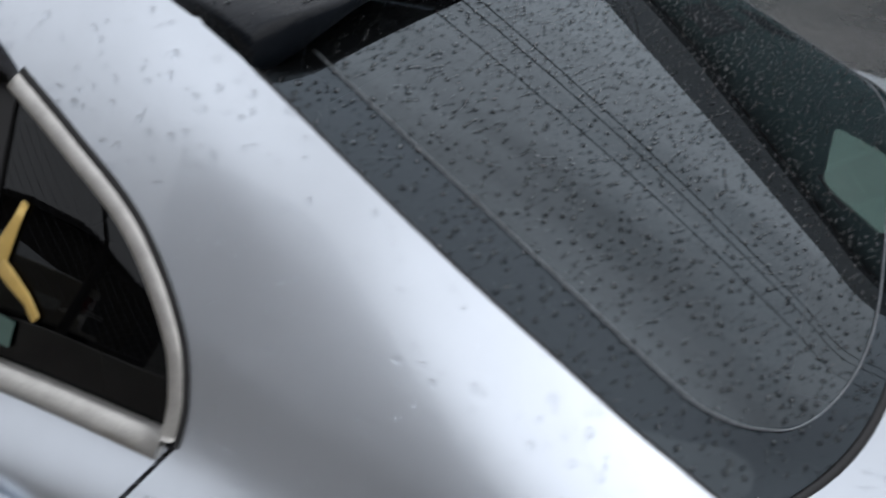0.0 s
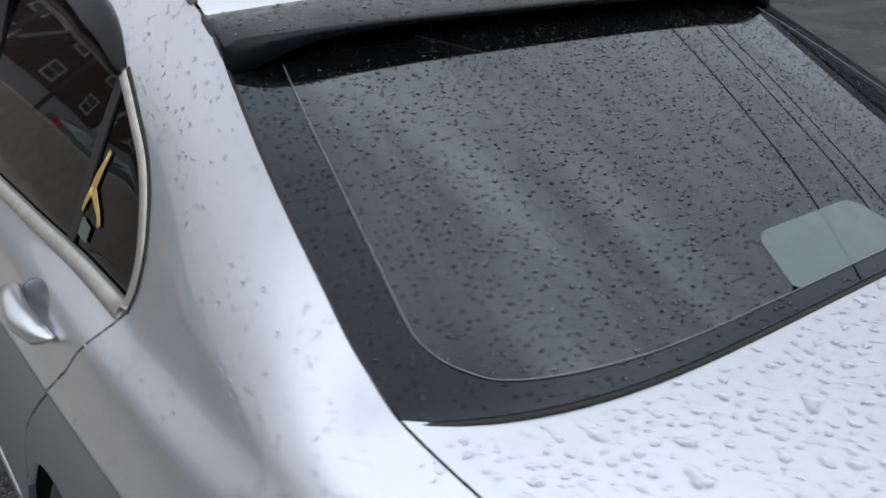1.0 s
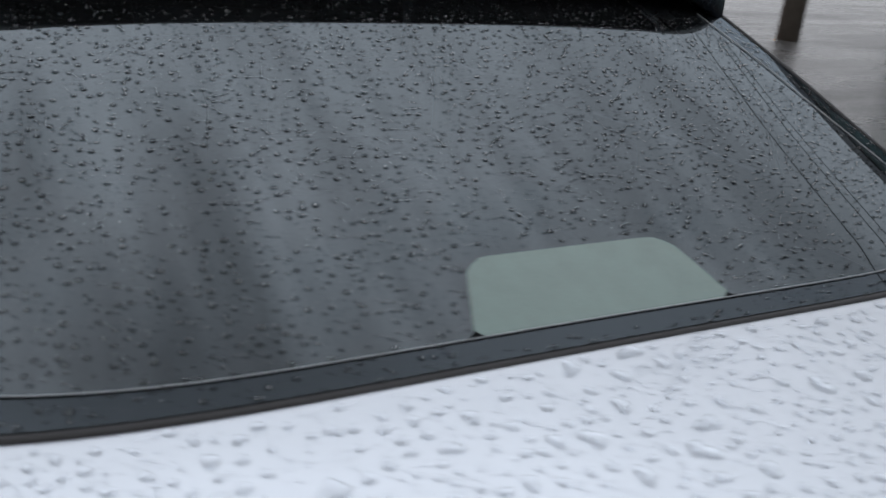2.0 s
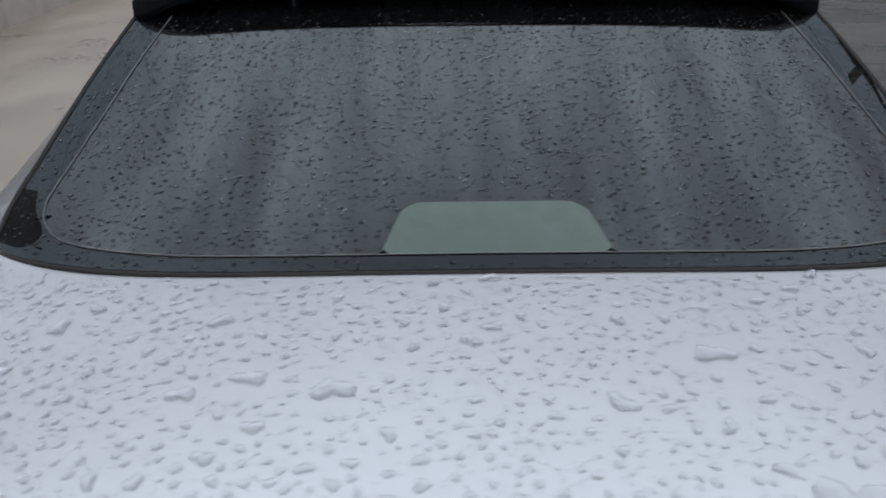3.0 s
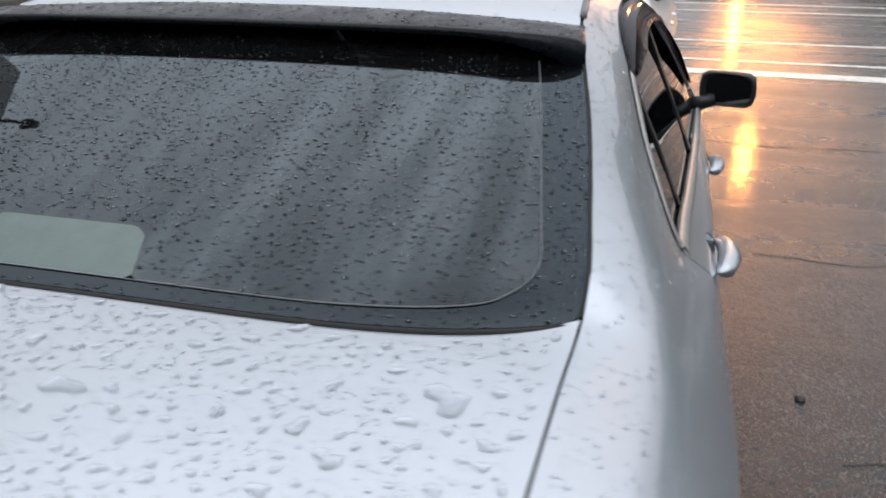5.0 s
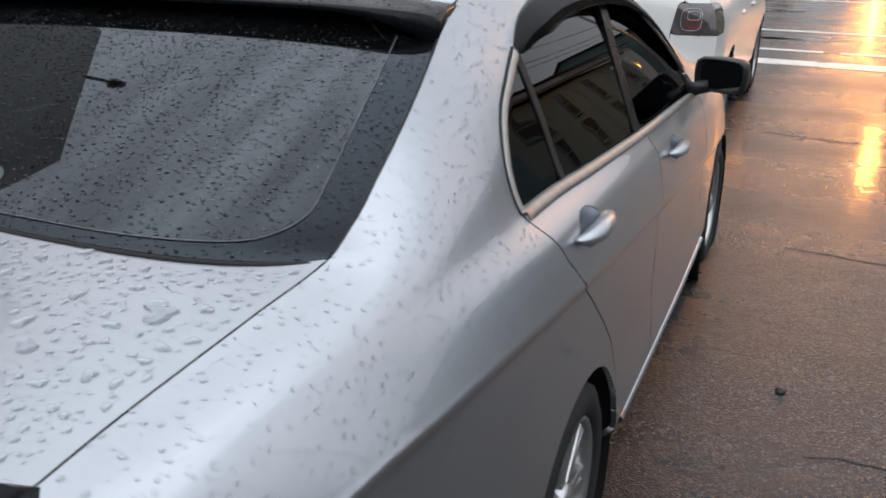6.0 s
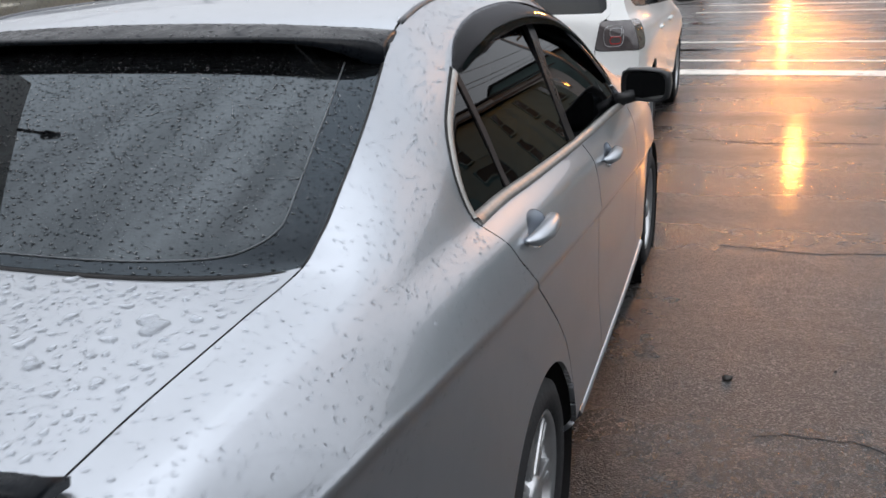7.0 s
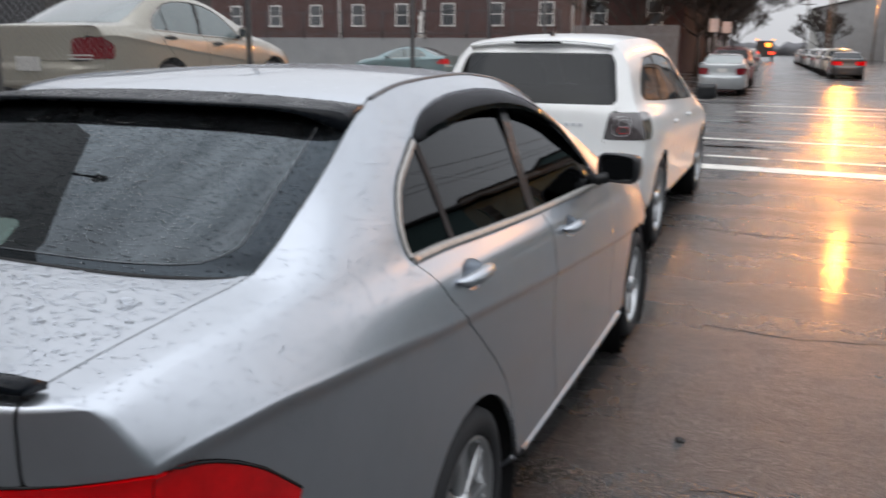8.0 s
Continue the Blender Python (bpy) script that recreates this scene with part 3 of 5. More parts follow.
WINDOW = np.array([(1.140, 1.022), (1.144, 1.063), (1.168, 1.115), (1.237, 1.181), (1.33, 1.230), (1.41, 1.268), (1.53, 1.318), (1.72, 1.350), (1.95, 1.360),
                   (2.15, 1.354), (2.36, 1.328), (2.58, 1.262), (2.75, 1.160), (2.90, 1.040), (2.99, .950), (2.78, .957), (2.08, .982), (1.56, 1.009), (1.295, 1.023)])
REAR_DOOR = ((1.135, 1.03), (1.2, .93), (1.275, .861), (1.39, .773), (1.51, .672), (1.60, .585), (1.655, .50), (1.69, .40), (1.70, .275),
             (2.16, .275), (2.105, 1.0), (2.05, 1.03), (1.5, 1.06), (1.2, 1.07))
FRONT_DOOR = ((2.108, 1.0), (2.163, .275), (3.10, .275), (3.13, .6), (3.02, .935), (2.6, 1.0), (2.2, 1.03))
LAMP_SIDE = ((.10, .932), (.25, .934), (.285, .931), (.32, .922), (.36, .906), (.41, .880), (.47, .841), (.53, .791), (.565, .761), (.555, .737), (.52, .724), (.45, .719), (.10, .709))
AXLE_R, AXLE_F, ARCH = 1.36, 3.80, .358


def wheel(parent, at, side, radius=.30, width=.205, spokes=7, alloy=ALLOY):
    w = new("wheel")
    w.parent = parent
    w.matrix_basis = pose(*at, 0, 0, 0 if side > 0 else 180)
    h, r = width / 2, radius
    as_object("tyre", *lathe([(r * .70, -h * .9), (r * .86, -h), (r * .97, -h * .86), (r, -h * .5), (r * .985, -h * .25), (r * .985, -h * .2), (r, -h * .15), (r, h * .15),
                              (r * .985, h * .2), (r * .985, h * .25), (r, h * .5), (r * .97, h * .86), (r * .86, h), (r * .735, h * .93), (r * .70, h * .8)], 40), RUBBER, w)
    as_object("rim", *lathe([(r * .70, -h * .8), (r * .715, h * .86), (r * .69, h * .9), (r * .66, h * .8), (r * .62, h * .2), (r * .60, -h * .3), (.02, -h * .3)], 40), alloy, w)
    bm = bmesh.new()
    for i in range(spokes):
        for off in (-.09, .09):
            box(h * .45, h * .75, -r * .035, r * .035, r * .12, r * .68, .006, bm, Matrix.Rotation(2 * math.pi * i / spokes + off, 4, "X"))
    part("spokes", bm, alloy, w, smooth=False)
    as_object("hub_cap", *lathe([(r * .17, h * .4), (r * .17, h * .8), (r * .12, h * .88), (.001, h * .9)], 20), alloy, w)
    return w


def weld(*pieces):
    """Pieces joined into one surface, meeting vertices made one."""
    verts, faces = joined(*pieces)
    seen, out, to = {}, [], []
    for v in verts:
        k = tuple(np.round(np.asarray(v, float), 5))
        if k not in seen:
            seen[k] = len(out)
            out.append(v)
        to.append(seen[k])
    faces = [tuple(dict.fromkeys(to[i] for i in f)) for f in faces]
    return out, [f for f in faces if len(f) > 2]


def sedan(name, label, paint, at=(0, 0, 0), turn=0.0, size=(1, 1, 1), hero=False, group="", lamp=REDLENS, glass=TINT, trim_mat=TRIM, lamp_in=.33, lamp_side=LAMP_SIDE, arch_r=ARCH, arch_z=.24, tyre_r=.284, handle_mat=None):
    car = thing(name, label, "car", at, group, turn=turn)
    car.scale = size
    step = .0125 if hero else .05
    us = np.linspace(.14, 4.55, int(4.41 / step))
    S = side_grid(us, fine=2 if hero else 1) if hero else side_grid(us)
    A, B = S[..., 1], S[..., 2]
    win, rear, front = sdf(A, B, WINDOW), sdf(A, B, REAR_DOOR), sdf(A, B, FRONT_DOOR)
    arch = np.minimum(np.hypot(A - AXLE_R, B - arch_z), np.hypot(A - AXLE_F, B - arch_z)) - arch_r
    lamp_s = sdf(A, B, lamp_side)
    gap = .0022 if hero else .004
    cups = np.full(A.shape, 1.0)
    handles = ((1.375, .940), (2.352, .880))
    for hy, hz in handles:
        cups = np.minimum(cups, (np.hypot((A - hy) / .075, (B - hz) / .036) - 1) * .036)
    shell = np.max([gap - rear, gap - front, -win, -arch, .004 - lamp_s], axis=0)
    doors = [np.max([d + gap, -win, -arch, -cups], axis=0) for d in (rear, front)]
    T = fascia_grid(S[0], TAIL, 151 if hero else 25, 6.0 if hero else 4.0, 1.0 if hero else 0.0)
    X, Z = T[..., 0], T[..., 2]
    lamp_t = np.maximum(np.maximum(Z - np.interp(np.abs(X), (.3, .66, .80, .9), (.914, .930, .936, .936)), .72 - Z), lamp_in - np.abs(X))
    for flip_side in (False, True):
        put = mirror if flip_side else (lambda v, f: (v, f))
        as_object("body_side", *put(*(weld(trim(S, shell, .014, True), trim(T, np.max([.6905 - X, .004 - lamp_t, .80 - Z], axis=0), .014, True)) if hero else trim(S, shell, .014, True))), paint, car)
        for d, f in zip(("rear_door", "front_door"), doors):
            door = as_object(d, *put(*trim(S, f, .014, True)), paint, car)
        # pressed hollows behind the handles, and the handles themselves
        hollow = S.copy()
        hollow[..., 0] -= .026 * np.clip(-cups / .036, 0, 1) ** .6
        for near in (A < 1.8, A >= 1.8):
            as_object("handle_recess", *put(*trim(hollow, np.where(near, cups, 1.0), 0, True)), paint, car)
        for hy, hz in handles:
            pts = [(hy - .115, hz + .008), (hy - .085, hz + .003), (hy - .03, hz + .004), (hy + .03, hz + .004), (hy + .08, hz), (hy + .10, hz - .004)]
            rad = [.005, .017, .021, .020, .016, .008]
            path = [(side_x(y, z) + o, y, z) for (y, z), o in zip(pts, (.006, .016, .026, .026, .016, .004))]
            hv, hf = tube(path, rad, 10)
            as_object("door_handle", *put([Vector((v.x, v.y, path[i // 10][2] + (v.z - path[i // 10][2]) * .85)) for i, v in enumerate(hv)], hf), handle_mat or paint, car, "pull handle")
        # side panes and their dividers
        drop = np.clip(B - BELT[1](A), 0, 1)
        Q = S.copy()
        Q[..., 0] = np.minimum(S[..., 0] + .006, BELT[0](A) - .42 * drop - .22 * drop**2)
        divider, pillar = 1.415 + (B - 1.1) * .06, 2.06 + (B - 1.0) * .34
        for pane, f in (("quarter_pane", A - divider + .012), ("rear_pane", np.maximum(divider + .012 - A, A - pillar + .03)), ("front_pane", pillar + .03 - A)):
            as_object(pane, *put(*trim(Q, np.maximum(win + .006, f), 0, True, lift=-.010)), glass, car)
        as_object("window_divider", *put(*trim(S, np.maximum(win + .004, np.abs(A - divider) - .014), .01, True, lift=-.004)), SEAL, car)
        as_object("b_pillar", *put(*trim(S, np.maximum(win + .004, np.abs(A - pillar) - .034), .01, True, lift=-.003)), GLOSSBLACK, car)
        low = [(y, BELT[1](y) - .004) for y in np.linspace(1.150, 2.95, 60)]
        as_object("belt_trim", *put(*ribbon(low, [(-.008, .001), (-.007, .006), (0, .008), (.006, .007), (.009, .003), (.009, -.006), (-.008, -.006)])), trim_mat, car, "satin metal strip")
        rearline = rounded(WINDOW[:6], 8)
        as_object("window_edge_trim", *put(*ribbon(rearline[2:], [(-.014, -.006), (-.014, .003), (-.010, .006), (-.002, .005), (.002, .001), (.002, -.006)])), trim_mat, car, "satin metal strip")
        as_object("window_seal", *put(*ribbon(rearline[1:], [(.001, -.004), (.001, .002), (.007, .002), (.007, -.004)])), SEAL, car)
        if hero:
            over = rounded(WINDOW[5:14], 8)
            as_object("rain_visor", *put(*ribbon(over, [(.010, .002), (.004, .012), (-.012, .020), (-.050, .026), (-.053, .022), (-.014, .014), (.002, .004)], taper=12)), VISOR, car, "smoked plastic rain deflector")
        strip = [(y, .262) for y in np.linspace(1.78, 3.32, 30)]
        as_object("sill_strip", *put(*ribbon(strip, [(-.02, -.01), (-.018, .010), (-.008, .016), (.010, .014), (.020, .004), (.020, -.01)])), paint, car)
        sgn = -1 if flip_side else 1
        wheel(car, (sgn * .765, AXLE_R, tyre_r), sgn, tyre_r)
        wheel(car, (sgn * .765, AXLE_F, tyre_r), sgn, tyre_r)
        for ay in (AXLE_R, AXLE_F):
            av, af = lathe([(arch_r + .012, .10), (arch_r + .012, -.25), (.05, -.25)], 40)
            as_object("wheel_well", *put([(v[0] + .765, v[1] + ay, v[2] + arch_z) for v in av], af), SEAL, car)
        # door mirror
        m = new("door_mirror")
        m.parent = car
        hv, hf = lathe([(.001, -.075), (.055, -.07), (.083, -.045), (.090, 0), (.088, .035), (.080, .04), (.076, .034), (.001, .034)], 28)
        shaped = []
        for o, a, b in hv:
            n = max(abs(a) / .09, abs(b) / .09, 1e-6)
            c = math.hypot(a, b) / .09
            k = c / n if c > 1e-5 else 0
            k = 1 + (k - 1) * .72
            shaped.append((.918 + a * k * 1.02 - o * .15, 2.90 - o - .5 * a * k * 1.02 * (.5 + .5 * min(1, max(0, (o + .075) / .11))), 1.022 + b * k * .66))
        as_object("mirror_housing", *put(shaped, hf), BLACK if hero else paint, m)
        gx = [(.918 + .88 * .083 * np.sign(math.cos(w)) * abs(math.cos(w)) ** .55, 2.862 - .5 * .88 * .083 * np.sign(math.cos(w)) * abs(math.cos(w)) ** .55, 1.022 + .70 * .066 * np.sign(math.sin(w)) * abs(math.sin(w)) ** .55) for w in np.linspace(0, 6.283, 28, endpoint=False)]
        as_object("mirror_glass", *put(gx, [tuple(range(28))]), DIMMIRROR, m, smooth=False)
        as_object("mirror_arm", *put(*tube([(.79, 2.90, .955), (.84, 2.90, .970), (.88, 2.90, .985)], [.03, .024, .026], 10)), BLACK, m)
    # deck lid, roof, panes, bonnet, ends
    base = lambda x: .579 + .102 * np.clip(np.abs(x) / .674, 0, 1.1) ** 5
    D = top_grid(np.linspace(.138, .72, 60 if hero else 14), DECK, 75 if hero else 17, 2.6, .0035)
    fd = np.maximum(D[..., 1] - base(D[..., 0]) + .003, .138 + .028 * (np.abs(D[..., 0]) / .69) ** 6 - D[..., 1])
    as_object("boot_lid", *trim(D, fd, .012, True), paint, car)
    R = top_grid(np.linspace(1.27 if hero else 1.33, 2.76, 90 if hero else 24), ROOF, 75 if hero else 17, 2.2, .006)
    as_object("roof", *trim(R, np.full(R.shape[:2], -1.0), 0, True), paint, car)
    for sgn in (1, -1):
        yy = np.linspace(1.34, 2.74, 50)
        as_object("roof_ditch_strip", *tube([(sgn * (GLASS_EDGE[0](y) - .002), y, GLASS_EDGE[1](y) - .001) for y in yy], .0065, 10), GREYRUBBER, car)
    ss, tt = np.meshgrid(np.linspace(-1, 1, 131 if hero else 21), np.linspace(0, 1, 67 if hero else 9), indexing="ij")
    G = glass_point(ss, tt).transpose(1, 0, 2)
    ss, tt = ss.T, tt.T
    if hero:
        border = sdf(ss * .66, tt * .70, INNER_LINE)
        cover = sdf(G[..., 0], G[..., 1], BRAKE_COVER)
        as_object("rear_window_border", *trim(G, -border, .0, True), FRIT, car, "black band along the edge of the rear window")
        as_object("rear_window", *trim(G, np.maximum(border, -cover), 0, True), REARGLASS, car, "wet dark-tinted rear window")
        as_object("brake_light_cover", *trim(G, np.maximum(cover, border), 0, True, lift=.0008), GREENPANE, car, "pale green clear patch over the high brake light")
        keep = [q for q in rounded(INNER_LINE, 10) if q[1] < .585]
        centre = [glass_point(q[0] / .66, q[1] / .70, .0015) for q in keep]
        as_object("window_line", *tube(centre, .0009, 5), PALELINE, car, "thin pale line near the edge of the window")
    else:
        as_object("rear_window", *trim(G, np.full(G.shape[:2], -1.0), 0, True), glass, car)
    seal = [glass_point(s, 0, -.004) + [0, -.004, 0] for s in np.linspace(-1, 1, 60)]
    as_object("window_base_seal", *tube(seal, .0045, 6), SEAL, car)
    for sgn in (1, -1):
        as_object("window_side_seal", *tube([(sgn * (GLASS_EDGE[0](y) - .003), y, GLASS_EDGE[1](y) - .003) for y in np.linspace(.69, 1.32, 30)], .0035, 6), SEAL, car)
        as_object("boot_gap", *tube([(sgn * (GLASS_EDGE[0](y) - .001), y, GLASS_EDGE[1](y) - .014) for y in np.linspace(.19, .70, 24)], .006, 6), SEAL, car)
    W = top_grid(np.linspace(2.765, 3.5, 14), pchip((2.76, 3.0, 3.3, 3.5), (1.36, 1.27, 1.12, 1.01)), 21, 2.3, .01)
    as_object("windscreen", *trim(W, np.full(W.shape[:2], -1.0), 0, True), glass, car)
    H = top_grid(np.linspace(3.5, 4.55, 16), pchip((3.5, 3.7, 4.1, 4.4, 4.55), (1.01, .985, .92, .83, .73)), 21, 2.3, .003)
    as_object("bonnet", *trim(H, np.full(H.shape[:2], -1.0), 0, True), paint, car)
    lid = np.maximum(np.abs(X) - .688, .70 - Z)
    as_object("boot_face", *trim(T, np.max([lid + .0025, -lamp_t + .002], axis=0), .012, True), paint, car)
    as_object("rear_bumper", *trim(T, np.max([-lid + .0025, -lamp_t + .002, Z - .80 if hero else Z - 9], axis=0), .012, True), paint, car)
    for sgn in (1, -1):
        f = np.maximum(lamp_t, -sgn * X)
        back = trim(T, f, .01, True, lift=.003)
        side = trim(S, lamp_s, .01, True, lift=.003)
        if sgn < 0:
            side = mirror(*side)
        as_object("tail_lamp", *joined(back, side), lamp, car, "red tail lamp lens")
        if hero:
            rim = trim(S, lamp_s - .008, 0, True, lift=-.005), trim(T, np.maximum(lamp_t - .008, -sgn * X), 0, True, lift=-.005)
            as_object("lamp_gasket", *joined(rim[1], mirror(*rim[0]) if sgn < 0 else rim[0]), SEAL, car)
            ex, ey = [pchip(-S[0, 2:60, 2], S[0, 2:60, a]) for a in (0, 1)]
            edge = []
            for x in np.linspace(.36, .80, 30):
                z = np.interp(x, (.3, .66, .80, .9), (.914, .930, .936, .936))
                yc = TAIL(z)
                edge.append((x, float(yc + (ey(-z) - yc) * (x / ex(-z)) ** 6) - .003, z + .003))
            flat = S.reshape(-1, 3)
            for y, z in rounded(LAMP_SIDE[2:9], 6):
                near = np.argsort((flat[:, 1] - y) ** 2 + (flat[:, 2] - z) ** 2)[:4]
                wt = 1 / (np.hypot(flat[near, 1] - y, flat[near, 2] - z) + .001)
                edge.append((float((flat[near, 0] * wt).sum() / wt.sum()) + .003, y, z))
            edge = [np.mean(edge[max(0, i - 1):i + 2], axis=0) for i in range(len(edge))]
            as_object("lamp_edge", *tube([(sgn * p[0], p[1], p[2]) for p in edge], .0024, 6), SEAL, car)
    Nf = fascia_grid(S[-1], NOSE, 25, 3.0)
    as_object("front_bumper", *trim(Nf, np.full(Nf.shape[:2], -1.0), 0, False), paint, car)
    part("underbody", box(-.76, .76, .3, 4.45, .19, .24), SEAL, car)
    # cabin
    part("parcel_shelf", box(-.62, .62, .66, 1.30, .985, 1.0, .004), DARKFABRIC, car)
    part("cabin_floor", box(-.70, .70, 1.0, 3.4, .30, .34), DARKFABRIC, car)
    part("rear_seat", box(-.60, .60, 1.30, 1.46, .45, 1.06, .05), DARKFABRIC, car)
    for hx in (-.36, .36):
        part("headrest", box(hx - .13, hx + .13, 1.33, 1.42, 1.03, 1.17, .03), DARKFABRIC, car)
        part("front_seat", box(hx - .24, hx + .24, 2.25, 2.42, .45, 1.02, .05), DARKFABRIC, car)
        part("headrest", box(hx - .13, hx + .13, 2.27, 2.36, 1.04, 1.20, .03), DARKFABRIC, car)
    part("dashboard", box(-.66, .66, 3.0, 3.35, .55, .93, .04), DARKFABRIC, car)
    return car, S, shell, doors, D, fd, R, G


INNER_HALF = [(.572, .80), (.583, .62), (.590, .46), (.594, .338), (.600, .233), (.606, .13), (.603, .09), (.585, .058), (.54, .036), (.40, .025), (.2, .023), (0, .023)]
INNER_LINE = [(-x, t) for x, t in INNER_HALF] + INNER_HALF[-2::-1]
BRAKE_COVER = [(-.152, .590), (-.131, .652), (-.122, .676), (-.102, .688), (.102, .688), (.122, .676), (.131, .652), (.152, .590)]


# ---- ground and street ----
def slab(name, x0, x1, y0, y1, z0, z1, material, label, category, bevel=0.0):
    ob = part(name, box(x0, x1, y0, y1, z0, z1, bevel), material)
    return tagged(ob, label, category, "", "structure")


gv = [(-400, -300, 0), (400, -300, 0), (400, 900, 0), (-400, 900, 0)]
ground = tagged(as_object("ground", gv, [(0, 1, 2, 3)], ASPHALT, smooth=False), "wet brown-grey asphalt road with worn aggregate", "road", "", "structure")
KERB_X = -1.30
slab("pavement", -4.2, KERB_X - .15, -14, 13.5, -.2, .13, CONCRETE, "wet tan concrete pavement beside the parked cars", "pavement")
slab("kerb", KERB_X - .15, KERB_X, -14, 13.5, -.2, .14, KERB, "worn pale concrete kerb", "kerb", .012)
slab("lot_ground", -60, -4.45, -14, 30, -.2, .50, ASPHALT, "wet raised parking lot surface behind the fence", "ground")
slab("retaining_wall", -4.45, -4.2, -14, 30, -.2, .99, KERB, "low pale concrete retaining wall under the fence", "wall", .015)


SLANT = Matrix.Translation((2.2, 10.65, 0)) @ Matrix.Rotation(radians(-4), 4, "Z") @ Matrix.Translation((-2.2, -10.65, 0))


def stripe(name, x0, x1, y0, y1, label):
    ob = part(name, box(x0, x1, y0, y1, .001, .006, 0, None, SLANT), ROADPAINT)
    return tagged(ob, label, "road marking", "", "structure")


def crack(points, width=.008):
    pts = rounded(points, 6)
    rng = random.Random(len(points))
    v, f = [], []
    for x, y in pts:
        w = width * rng.uniform(.5, 1.4)
        j = rng.uniform(-.012, .012)
        v += [(x, y + j - w, .0012), (x, y + j + w, .0012), (x, y + j, .0022)]
    for i in range(len(pts) - 1):
        f += [(i * 3, i * 3 + 3, i * 3 + 5, i * 3 + 2), (i * 3 + 2, i * 3 + 5, i * 3 + 4, i * 3 + 1)]
    return tagged(as_object("road_crack", v, f, SEAL), "thin dark crack across the wet asphalt", "crack", "cracks in the road", "structure")


crack([(.9, 6.85), (1.5, 6.75), (2.2, 6.82), (3.0, 6.7), (4.2, 6.72)], .011)
crack([(1.35, 2.25), (1.6, 2.28), (1.9, 2.2), (2.4, 2.18)], .0035)
crack([(1.2, 4.15), (1.7, 4.1), (2.3, 4.2), (3.2, 4.12)], .005)
def puddle(x, y, rx, ry, seed):
    rng = random.Random(seed)
    n = 28
    ph = [rng.uniform(0, 6.28) for _ in range(4)]
    v = []
    for lift, k in ((.0030, 1.0), (.0045, .8)):
        for i in range(n):
            a = 2 * math.pi * i / n
            r = k * (1 + .22 * math.sin(2 * a + ph[0]) + .16 * math.sin(3 * a + ph[1]) + .10 * math.sin(5 * a + ph[2]))
            v.append((x + rx * r * math.cos(a), y + ry * r * math.sin(a), lift))
    f = [(i, (i + 1) % n, n + (i + 1) % n, n + i) for i in range(n)] + [tuple(range(n, 2 * n))]
    return tagged(as_object("puddle", v, f, PUDDLE), "shallow dark puddle lying on the asphalt", "puddle", "puddles on the road", "structure")


for k, row in enumerate(((2.85, 8.45, .42, .11), (.3, 18.6, .55, .35), (.9, 13.6, .8, .16), (.4, 25.2, 1.2, .35), (3.6, 9.4, .22, .07), (4.6, 12.7, .7, .10))):
    puddle(*row, k)
stripe("stop_line", .2, 7.2, 10.65, 11.10, "thick worn white stop line on wet asphalt")
for x0, x1 in ((.3, 1.15), (1.35, 3.4), (3.6, 7.2)):
    stripe("crosswalk_line", x0, x1, 12.0, 12.16, "thin broken white crosswalk line")
stripe("crosswalk_line", -.6, 7.2, 14.5, 14.68, "thin white crosswalk line")
stripe("crosswalk_line", -.6, 7.2, 21.5, 21.7, "thin white crosswalk line")
stripe("crosswalk_line", -.6, 7.2, 24.2, 24.4, "thin white crosswalk line")

car, S, shell, doors, D, fd, R, G = sedan("silver_sedan", "wet silver four-door sedan with black roof spoiler, parked on asphalt", SILVER, hero=True)


# ---- the sedan's additions ----
def loft(sections, closed=True, caps=True):
    k, v, f = len(sections[0]), [], []
    for s in sections:
        v += [tuple(p) for p in s]
    for i in range(len(sections) - 1):
        for j in range(k if closed else k - 1):
            f.append((i * k + j, i * k + (j + 1) % k, (i + 1) * k + (j + 1) % k, (i + 1) * k + j))
    if caps:
        f.append(tuple(range(k))[::-1])
        f.append(tuple(range((len(sections) - 1) * k, len(sections) * k)))
    return v, f


LIP_Y = pchip((0, .4, .8, .9, 1), (1.150, 1.149, 1.150, 1.158, 1.182))
LIP_TOP = pchip((0, .6, .8, .93, .98, 1), (1.364, 1.362, 1.358, 1.352, 1.346, 1.337))
LIP_LOW = pchip((0, .6, .78, .87, .93, .97, 1), (1.353, 1.350, 1.342, 1.328, 1.313, 1.302, 1.294))
secs = []
for s in np.r_[-1, -.995, -.98, -.95, np.linspace(-.92, .92, 47), .95, .98, .995, 1]:
    a = abs(s)
    def at(y, z, s=s):
        return (s * (.20 * .611 + .80 * (float(GLASS_EDGE[0](y)) - .001)), y, z)
    yl, zt, zb = float(LIP_Y(a)), float(LIP_TOP(a)), float(LIP_LOW(a))
    y1 = 1.295
    z1 = float(GLASS_EDGE[1](y1) + (ROOF(y1) - GLASS_EDGE[1](y1)) * (1 - a**2.2)) + .003
    top = [at(y1 + (yl - y1) * q, z1 + (zt - z1) * q + .006 * math.sin(math.pi * min(q * 1.05, 1))) for q in (0, .2, .42, .64, .84, .95)]
    zg = float(glass_point(s, .92)[2])
    secs.append(top + [at(yl, zt - .002), at(yl - .001, zb + .004), at(yl + .005, zb), at(yl + .03, zb + .002 + .003 * (1 - a)), at(yl + .065, max(zb + .007, zg + .002)), at(1.29, z1 - .022)])
as_object("roof_spoiler", *loft(secs), WETBLACK, car, "glossy black roof spoiler")
SPOILER_TOP = np.array(secs)[:, :6]
secs = []
